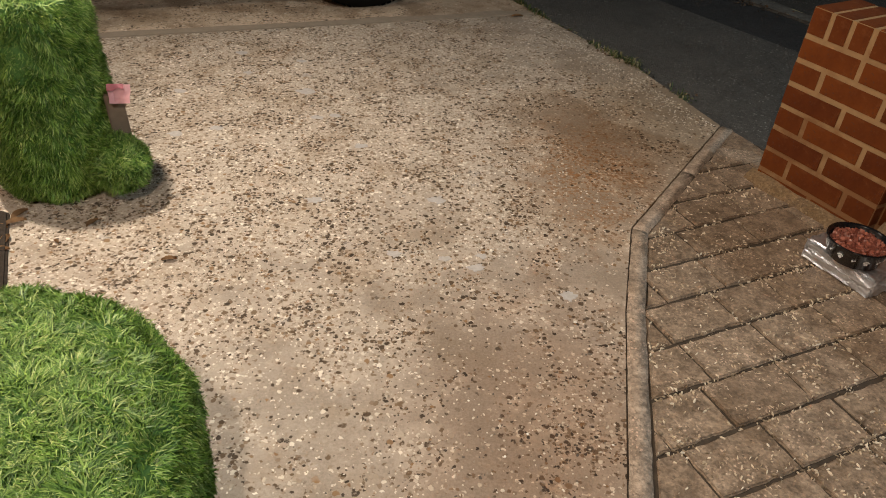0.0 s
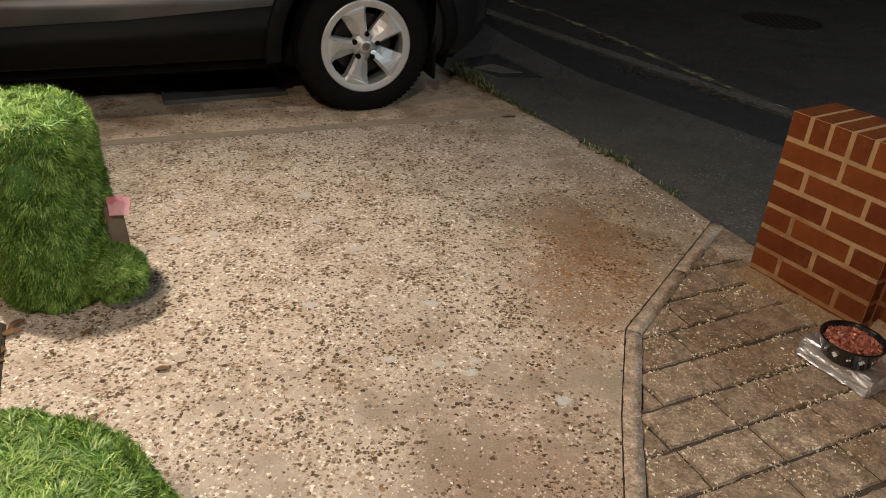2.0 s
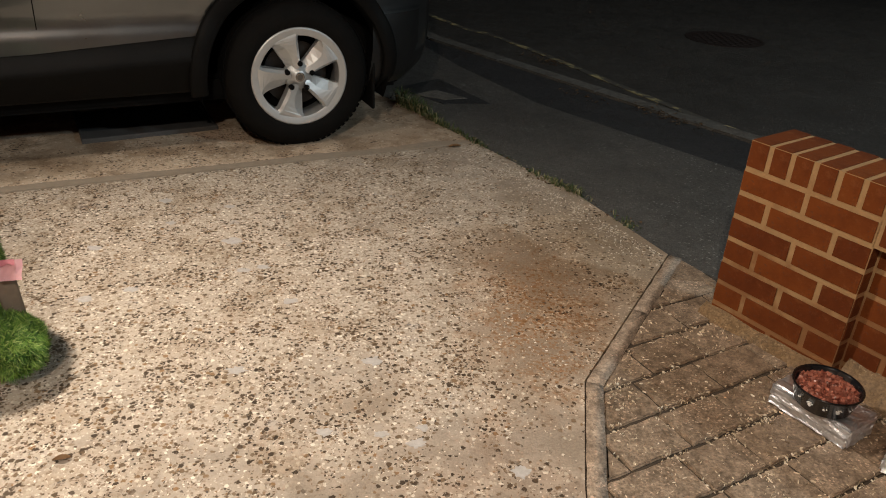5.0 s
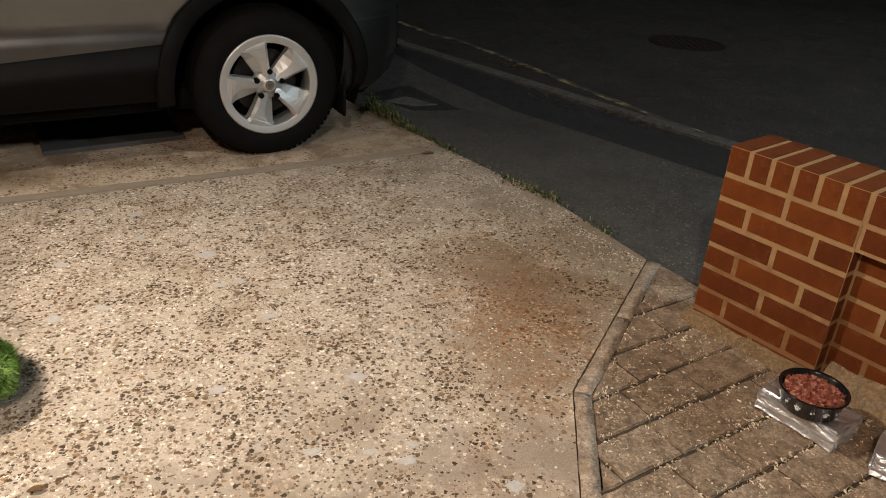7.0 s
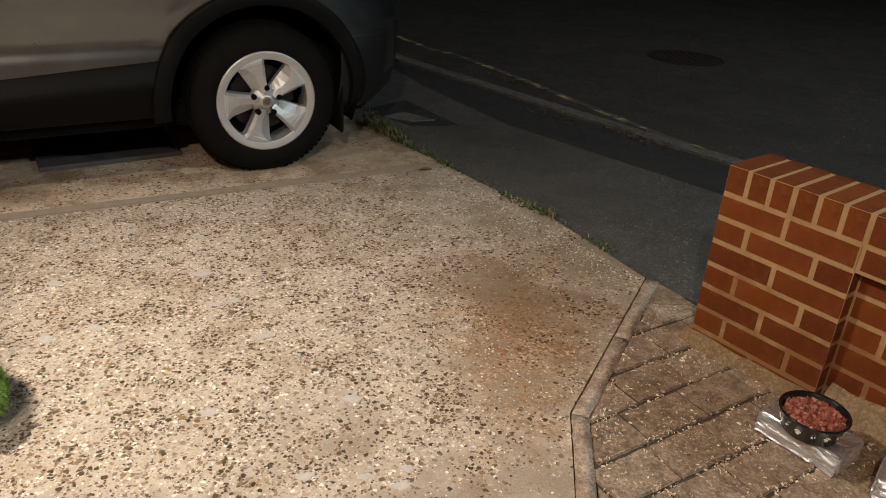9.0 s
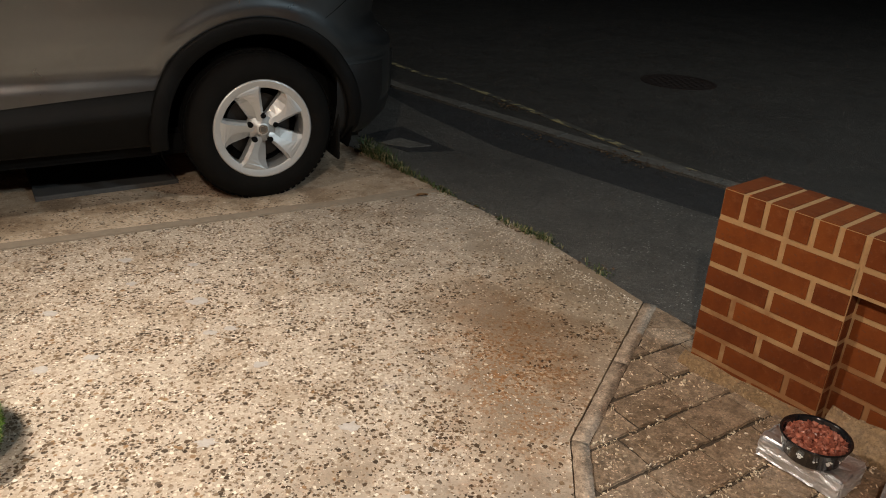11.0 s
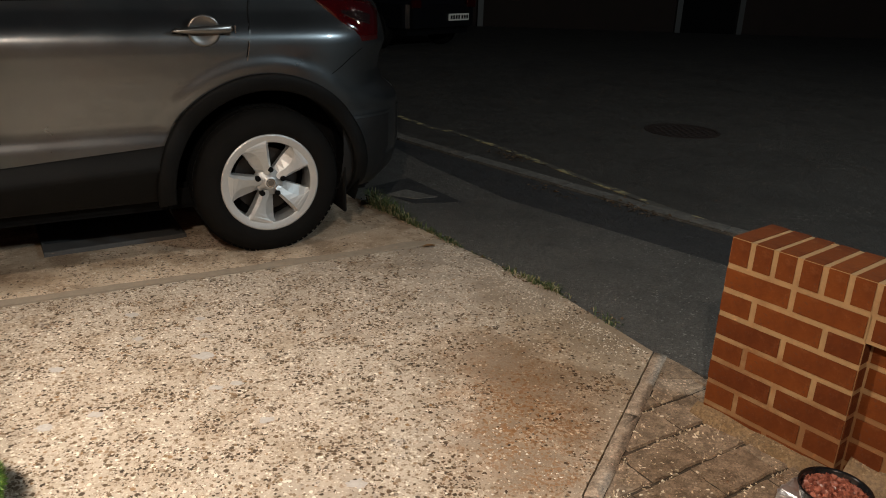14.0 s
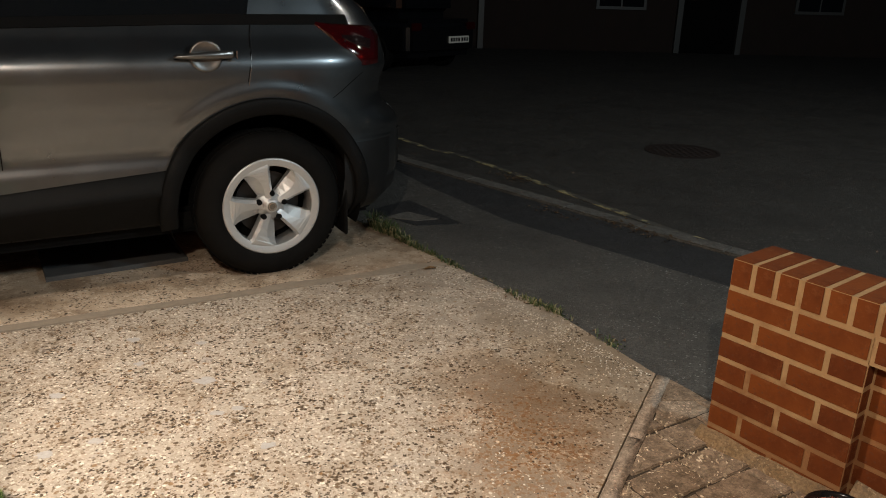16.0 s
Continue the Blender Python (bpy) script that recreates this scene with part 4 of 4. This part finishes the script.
verts, faces = [], []
for _ in range(14000):
    x, y = rng.uniform(-1.6, 1.0), rng.uniform(0.6, 3.6)
    crumb = rng.random() < 0.10
    if crumb:
        # crumbs swept up along the footway's edge
        f, back = rng.random(), abs(rng.gauss(0, 0.08))
        x, y = 0.36 + 0.70 * f - 0.84 * back, 3.80 - 1.12 * f - 0.54 * back
    if y > 3.62 + 0.474 * x - 0.03 or x > 0.5 + 0.1 * (y - 0.5) - 0.02 and y < 1.9 or (y >= 1.9 and x > 0.64 + 0.53 * (y - 1.89)) or y > 2.69 - 1.95 * (x - 1.07):
        continue
    if not crumb and noise.noise(Vector((x * 2.2, y * 2.2, 3))) < rng.uniform(-0.35, 0.25):
        continue
    s = rng.uniform(0.0018, 0.0045) * (1.5 if rng.random() < 0.08 else 1)
    i, a0, k = len(verts), rng.random() * 6.28, 6
    sx, sy = s * rng.uniform(0.8, 1.4), s * rng.uniform(0.6, 1.0)
    for lvl, f in ((-0.001, 1.0), (s * 0.2, 0.62)):
        for j in range(k):
            a = a0 + 6.283 * j / k
            dx, dy = sx * f * math.cos(6.283 * j / k), sy * f * math.sin(6.283 * j / k)
            verts.append((x + dx * math.cos(a0) - dy * math.sin(a0), y + dx * math.sin(a0) + dy * math.cos(a0), lvl))
    faces += [(i + j, i + (j + 1) % k, i + k + (j + 1) % k, i + k + j) for j in range(k)] + [tuple(range(i + k, i + 2 * k))]
tagged(raw("pebbles", verts, faces, pebble_mat, drive), kind="stuff")


def dead_leaf(x, y, a, s):
    bm = bmesh.new()
    n = 7
    rows = []
    for i in range(n):
        f = i / (n - 1)
        w = 0.45 * math.sin(math.pi * f) ** 0.8 + 0.02
        rows.append([bm.verts.new((s * (f - 0.5) * 2, s * w * k, s * (0.25 * abs(k) + 0.15 * math.sin(3 * f)) + 0.002)) for k in (-1, -0.5, 0, 0.5, 1)])
    for p, q in zip(rows, rows[1:]):
        for j in range(4):
            bm.faces.new((p[j], p[j + 1], q[j + 1], q[j]))
    bmesh.ops.solidify(bm, geom=list(bm.faces), thickness=0.001)
    ob = part("dead_leaf", bm, leaf_mat)
    ob.matrix_world = pose(x, y, 0.001, 0, 0, a)
    return tagged(ob, "curled brown dead leaf lying on the drive", "leaf", "dead leaves")


for x, y, a, s in ((-0.611, 1.478, 20, 0.02), (-0.88, 1.60, 70, 0.022), (-0.93, 1.5, 140, 0.012), (-0.60, 1.70, 10, 0.008), (-1.08, 1.56, 40, 0.03), (-1.06, 1.48, 100, 0.025), (-1.11, 1.53, 10, 0.025), (-1.09, 1.60, 75, 0.03), (-1.05, 1.43, 30, 0.028), (-1.03, 1.37, 120, 0.022), (0.27, 3.73, 15, 0.03)):
    dead_leaf(x, y, a, s)


def weed(x, y, seed, n, h, verts, faces):
    """Adds the blades of one tuft."""
    r = random.Random(seed)
    turn = Matrix.Rotation(math.radians(-55), 3, "Z")
    for _ in range(n):
        a, lean = r.random() * 6.283, r.uniform(0.3, 1.1)
        ln, w = h * r.uniform(0.35, 1.0), r.uniform(0.0015, 0.004)
        d = Vector((math.cos(a), math.sin(a), 0))
        sd = Vector((-d.y, d.x, 0)) * w
        o = turn @ Vector((r.gauss(0, 0.03), r.gauss(0, 0.012), 0)) + Vector((x, y, -0.007))
        m1 = o + d * ln * 0.3 * lean + Vector((0, 0, ln * 0.55))
        tip = o + d * ln * 0.8 * lean + Vector((0, 0, ln * (1.0 - 0.4 * lean)))
        i = len(verts)
        verts += [tuple(v) for v in (o - sd, o + sd, m1 + sd, m1 - sd, tip)]
        faces += [(i, i + 1, i + 2, i + 3), (i + 3, i + 2, i + 4)]


EDGE = [(-0.12, 4.49), (0.085, 4.236), (0.353, 3.837), (0.603, 3.49), (0.797, 3.24), (0.987, 2.915), (1.089, 2.70)]
r = random.Random(21)
verts, faces = [], []
for k in range(38):
    f = r.random() ** 1.2 * 5.0
    i = int(f)
    (ax, ay), (bx, by) = EDGE[i], EDGE[min(i + 1, 6)]
    g = f - i
    weed(ax + (bx - ax) * g + r.gauss(0, 0.014), ay + (by - ay) * g + r.gauss(0, 0.014), k, r.randint(5, 20), r.uniform(0.012, 0.035), verts, faces)
for k, (x, y, n, h) in enumerate(((0.79, 3.25, 110, 0.05), (0.72, 3.33, 60, 0.045), (0.64, 3.44, 50, 0.04), (0.36, 3.84, 70, 0.05), (0.40, 3.78, 40, 0.04), (0.02, 4.32, 160, 0.13), (0.08, 4.25, 160, 0.11), (-0.04, 4.41, 150, 0.14), (0.14, 4.15, 110, 0.08), (0.20, 4.06, 80, 0.06), (0.28, 3.96, 60, 0.05))):
    weed(x, y, 100 + k, n, h, verts, faces)
tagged(raw("weeds", verts, faces, weed_mat), "scruffy green and dry weeds along the drive edge", "weeds", kind="stuff")

# brown leaf litter lying along the kerb
LITTER = ((0.92, 5.70, 0.13, 0.05, 90), (1.50, 4.44, 0.14, 0.05, 80), (1.05, 4.78, 0.12, 0.04, 25), (0.62, 3.44, 0.5, 0.03, 50))
r = random.Random(33)
verts, faces = [], []
for cx, cy, rx, ry, n in LITTER:
    for _ in range(n):
        x, y = r.gauss(0, rx), r.gauss(0, ry)
        px, py = cx + 0.62 * x + 0.78 * y, cy - 0.78 * x + 0.62 * y
        a, l, w, i = r.random() * 6.283, r.uniform(0.006, 0.016), r.uniform(0.003, 0.008), len(verts)
        ca, sa = math.cos(a), math.sin(a)
        for u, v, z in ((-l, 0, 0.002), (0, -w, 0.006), (l, 0, 0.002), (0, w, 0.008)):
            verts.append((px + u * ca - v * sa, py + u * sa + v * ca, z - 0.008 + r.uniform(0, 0.008)))
        faces += [(i, i + 1, i + 2), (i, i + 2, i + 3)]
litter_mat = Mat("rotten_leaves", 0.9)
litter_mat.colour(litter_mat.mix(litter_mat.island(), (0.035, 0.022, 0.012), (0.13, 0.075, 0.035)))
tagged(raw("leaf_litter", verts, faces, litter_mat), "brown leaf litter lying along the kerb", "leaf litter", kind="stuff")

# ---- across the road: dim houses and a parked car ----
house = empty("house", pose(5, 19, 0), label="dim brick house across the road at night", category="house")
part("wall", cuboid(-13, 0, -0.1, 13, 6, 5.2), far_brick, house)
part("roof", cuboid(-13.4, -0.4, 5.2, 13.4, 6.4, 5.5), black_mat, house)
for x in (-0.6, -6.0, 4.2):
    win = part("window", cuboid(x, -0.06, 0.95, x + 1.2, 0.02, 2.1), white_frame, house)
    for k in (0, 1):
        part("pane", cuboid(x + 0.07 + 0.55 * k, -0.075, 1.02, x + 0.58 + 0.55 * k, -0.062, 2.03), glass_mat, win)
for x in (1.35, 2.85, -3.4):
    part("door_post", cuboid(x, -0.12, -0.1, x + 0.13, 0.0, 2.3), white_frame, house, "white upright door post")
part("door", cuboid(1.5, -0.05, -0.1, 2.83, 0.0, 2.2), black_mat, house)

far_car = empty("parked_car", pose(0.62, 13.2, -0.02, 0, 0, 48), label="black car parked in the dark across the road", category="car")
bm = cuboid(-0.88, 0, 0.25, 0.88, 4.2, 0.85, 0.12, 3)
part("body", bm, dark_car, far_car, smooth=False)
part("cabin", cuboid(-0.72, 0.35, 0.85, 0.72, 3.0, 1.42, 0.16, 3), glass_mat, far_car)
for x in (-0.80, 0.58):
    part("rear_lamp", cuboid(x, -0.02, 0.68, x + 0.22, 0.03, 0.80, 0.01), red_mat, far_car)
    for y in (0.75, 3.3):
        part("wheel", lathe([(0.02, -0.1), (0.28, -0.1), (0.31, -0.06), (0.31, 0.06), (0.28, 0.1), (0.02, 0.1)], 32, "y"), rubber_mat, far_car).matrix_basis = pose(x + (0.0 if x < 0 else 0.22), y, 0.31, 0, 0, 90)
plate = part("number_plate", cuboid(0.1, -0.03, 0.47, 0.62, -0.005, 0.58, 0.004), plate_mat, far_car, "pale number plate with dark bars")
for i in range(7):
    part("bar", cuboid(0.13 + i * 0.066 + (0.02 if i > 3 else 0), -0.034, 0.495, 0.175 + i * 0.066 + (0.02 if i > 3 else 0), -0.0305, 0.555), black_mat, plate)

# ---- brick pier, wall and coping ----
PIER = pose(1.117, 2.296, 0.0, 0, 0, WA)
wall = empty("garden_wall", PIER, label="low orange-red brick garden wall with a pier and brick-on-edge coping", category="wall", kind="structure")
LONG, COURSE, TOP, RUN = 0.2085, 0.0765, 0.497, 2.0
PW = 2 * LONG
part("mortar_core", cuboid(0.002, 0.002, -0.1, PW - 0.002, 0.098, TOP + 0.004), mortar_mat, wall)
part("mortar_core", cuboid(PW - 0.005, 0.045, -0.1, RUN, 0.205, TOP - COURSE + 0.002), mortar_mat, wall)
part("mortar_core", cuboid(PW - 0.005, 0.002, TOP - COURSE + 0.002, RUN, 0.205, TOP + 0.004), mortar_mat, wall)
part("mortar_core", cuboid(0.003, 0.002, TOP + 0.004, RUN, 0.206, TOP + 0.0918), mortar_mat, wall)
made = {}


def brick(x0, y0, z0, x1, y1, z1):
    size = (round(x1 - x0, 4), round(y1 - y0, 4), round(z1 - z0, 4))
    if size not in made:
        bm = cuboid(-size[0] / 2, -size[1] / 2, -size[2] / 2, size[0] / 2, size[1] / 2, size[2] / 2, 0.0038, 2)
        me = bpy.data.meshes.new("brick")
        bmesh.ops.recalc_face_normals(bm, faces=bm.faces)
        bm.to_mesh(me)
        bm.free()
        me.materials.append(brick_mat.m)
        made[size] = me
    ob = new("brick", made[size])
    ob.parent = wall
    ob.matrix_basis = pose((x0 + x1) / 2 + rng.uniform(-1, 1) * 0.0012, (y0 + y1) / 2 + rng.uniform(-1, 1) * 0.0012, (z0 + z1) / 2, 0, rng.uniform(-0.4, 0.4), rng.uniform(-0.4, 0.4))
    return ob


J = 0.0095
for row in range(7):
    z1 = TOP - row * COURSE
    z0 = z1 - COURSE + J
    cuts = [0, LONG, PW] if row % 2 == 0 else [0, LONG / 2, 1.5 * LONG, PW]
    if row == 0:
        cuts += [PW + LONG * k for k in range(1, 8)]
    for a, b in zip(cuts, cuts[1:]):
        brick(a + (J / 2 if a else 0), 0.0, z0 - J * 0, b - (J / 2 if b != PW or row == 0 else 0), 0.1, z1)
    if row:
        first = PW + (LONG / 2 if row % 2 else 0)
        if row % 2:
            brick(PW + 0.002, 0.043, z0, first - J / 2, 0.143, z1)
        for k in range(7):
            brick(first + k * LONG + J / 2, 0.043, z0, first + (k + 1) * LONG - J / 2, 0.143, z1)
STEP = PW / 6
for k in range(27):
    brick(k * STEP + (J / 2 if k else 0), 0.0, TOP + J, (k + 1) * STEP - J / 2, 0.21, TOP + 0.094)
# sloping mortar fillet at the foot of the wall
for x0, x1, yb, out, h in ((-0.02, PW + 0.02, 0.0, 0.048, 0.03), (PW + 0.02, RUN, 0.043, 0.075, 0.075)):
    bm = bmesh.new()
    n = max(8, int((x1 - x0) * 40))
    rows = []
    for i in range(n + 1):
        x = x0 + (x1 - x0) * i / n
        wob = 1 + 0.25 * noise.noise(Vector((x * 9, yb, 0)))
        rows.append([bm.verts.new(c) for c in ((x, yb - out * wob, -0.02), (x, yb - out * wob * 0.55, h * 0.42 * wob), (x, yb + 0.004, h * wob), (x, yb + 0.004, -0.02))])
    for a, b in zip(rows, rows[1:]):
        for j in range(3):
            bm.faces.new((a[j], b[j], b[j + 1], a[j + 1]))
    part("mortar_fillet", bm, haunch_mat, wall, "pale sloping mortar fillet")

# ---- edging stones and paving blocks ----
paving = part("paving", slab([(0.43, -0.9), (3.1, -0.9), (1.30, 2.35), (1.17, 2.58), (1.083, 2.69), (0.655, 1.888), (0.60, 1.49), (0.545, 0.9)], -0.2, -0.0078), dark_gap)
tagged(paving, "weathered grey-brown paving blocks with dark gritty joints", "paving", kind="structure")
NEAR = [(0.44, -0.9), (0.495, 0.0), (0.552, 0.9), (0.604, 1.49), (0.660, 1.888), (0.87, 2.285), (1.083, 2.685)]
FAR = along(NEAR, -0.046)
NEAR = along(NEAR, 0.0015)
for i in range(len(NEAR) - 1):
    (ax, ay), (bx, by) = NEAR[i], NEAR[i + 1]
    (cx, cy), (dx, dy) = FAR[i], FAR[i + 1]
    g = 0.003 / math.hypot(bx - ax, by - ay)
    quad = [(ax + (bx - ax) * g, ay + (by - ay) * g), (bx - (bx - ax) * g, by - (by - ay) * g), (dx - (dx - cx) * g, dy - (dy - cy) * g), (cx + (dx - cx) * g, cy + (dy - cy) * g)]
    n = max(4, int(math.hypot(bx - ax, by - ay) / 0.03))
    ring = []
    for (pa, qa), (pb, qb) in ((quad[0], quad[1]), (quad[2], quad[3])):
        ring += [(pa + (pb - pa) * k / n + (rng.uniform(-1, 1) * 0.0017 if 0 < k < n else 0), qa + (qb - qa) * k / n + (rng.uniform(-1, 1) * 0.0017 if 0 < k < n else 0)) for k in range(n + 1)]
    part("edging_stone", slab(ring, -0.1, 0.004, 0.005), edging_mat, paving, smooth=True)

R1, R2 = (0.868, 0.497), (-0.497, 0.868)
PITCH = 0.1365
for row in range(-16, 9):
    base = (0.645 + R2[0] * PITCH * row, 1.345 + R2[1] * PITCH * row)
    x = -1.6 - (0.11 if row % 2 else 0)
    while x < 2.6:
        ln = rng.uniform(0.18, 0.235)
        j = 0.0052
        e = 0.0032
        cs = [(x + e, j + rng.uniform(-1, 1) * 0.0015), (x + ln - e, j + rng.uniform(-1, 1) * 0.0015), (x + ln - e, PITCH - j + rng.uniform(-1, 1) * 0.0015), (x + e, PITCH - j + rng.uniform(-1, 1) * 0.0015)]
        rough = []
        for (au, av), (bu, bv) in zip(cs, cs[1:] + cs[:1]):
            n = 11 if abs(bu - au) > abs(bv - av) else 6
            rough += [(au + (bu - au) * k / n + (rng.uniform(-1, 1) * 0.0022 if k else 0), av + (bv - av) * k / n + (rng.uniform(-1, 1) * 0.0022 if k else 0)) for k in range(n)]
        cs = rough
        poly = [(base[0] + R1[0] * u + R2[0] * v, base[1] + R1[1] * u + R2[1] * v) for u, v in cs]
        x += ln
        for (ax, ay), (bx, by) in ((FAR[0], FAR[3]), (FAR[3], FAR[4]), (FAR[4], FAR[6])):
            l = math.hypot(bx - ax, by - ay)
            poly = poly and clip(poly, ax + (by - ay) / l * 0.0012, ay - (bx - ax) / l * 0.0012, (by - ay) / l, -(bx - ax) / l)
        poly = poly and clip(poly, 0, -0.88, 0, 1)
        poly = poly and clip(poly, 1.0, 2.50, 0.0, -1.0)
        px, py = 1.117 - 0.81 * 0.012, 2.296 - 0.59 * 0.012
        front = poly and clip(poly, px, py, -0.81, -0.59)
        beside = poly and clip(poly, px, py, 0.81, 0.59)
        beside = beside and clip(beside, 1.117 - 0.588 * 0.012, 2.296 + 0.809 * 0.012, -0.588, 0.809)
        for poly in (front, beside):
            if not poly or len(poly) < 3:
                continue
            size = abs(sum(p[0] * q[1] - q[0] * p[1] for p, q in zip(poly, poly[1:] + poly[:1]))) / 2
            if size < 0.0003:
                continue
            tilt = rng.uniform(-0.0035, 0.002)
            part("paving_block", slab(poly, -0.06, -0.001 + tilt, 0.0035), paver_mat, paving)
part("cement_infill", slab([(1.037, 2.504), (1.21, 2.504), (1.17, 2.585), (1.118, 2.665)], -0.06, -0.003, 0.004), paver_mat, paving)

# pale grit caught in and round the joints of the paving
verts, faces = [], []
for _ in range(42000):
    row, x = rng.randint(-12, 8), rng.uniform(-0.6, 1.2)
    v = rng.gauss(0, 0.013) if rng.random() < 0.4 else rng.uniform(0, PITCH)
    px = 0.645 + R2[0] * (PITCH * row + v) + R1[0] * x
    py = 1.345 + R2[1] * (PITCH * row + v) + R1[1] * x
    ok = py < 2.6 and noise.noise(Vector((px * 14, py * 14, 0))) + 0.6 * noise.noise(Vector((px * 50, py * 50, 3))) > rng.uniform(-0.35, 0.4) and (px - 1.117) * 0.769 + (py - 2.296) * 0.639 < -0.03
    for (ax, ay), (bx, by) in ((FAR[0], FAR[3]), (FAR[3], FAR[4]), (FAR[4], FAR[6])):
        ok = ok and (px - ax) * (by - ay) - (py - ay) * (bx - ax) > 0.004
    if not ok:
        continue
    if abs(v) < 0.006 and rng.random() < 0.3:
        continue
    s = rng.uniform(0.0009, 0.0038)
    z = -0.0065 if abs(v) < 0.005 else -0.001
    i, a0 = len(verts), rng.random() * 6.28
    jag, flat = [rng.uniform(0.55, 1.35) for _ in range(5)], rng.uniform(0.45, 1.0)
    for lvl, f in ((-0.003, 1.0), (s * 0.35 + 0.0004, 0.75)):
        for j in range(5):
            u, w = s * f * jag[j] * math.cos(1.257 * j) * 1.9, s * f * jag[j] * math.sin(1.257 * j) * flat * 0.75
            verts.append((px + u * math.cos(a0) - w * math.sin(a0), py + u * math.sin(a0) + w * math.cos(a0), z + lvl))
    faces += [(i + j, i + (j + 1) % 5, i + 5 + (j + 1) % 5, i + 5 + j) for j in range(5)] + [tuple(range(i + 5, i + 10))]
grit_mat = Mat("pale_grit", 0.7)
grit_mat.colour(grit_mat.ramp(grit_mat.island(), [(0, (0.14, 0.10, 0.06)), (0.3, (0.40, 0.31, 0.21)), (0.7, (0.70, 0.58, 0.42)), (1, (0.88, 0.80, 0.66))]))
tagged(raw("grit", verts, faces, grit_mat, paving), kind="stuff")
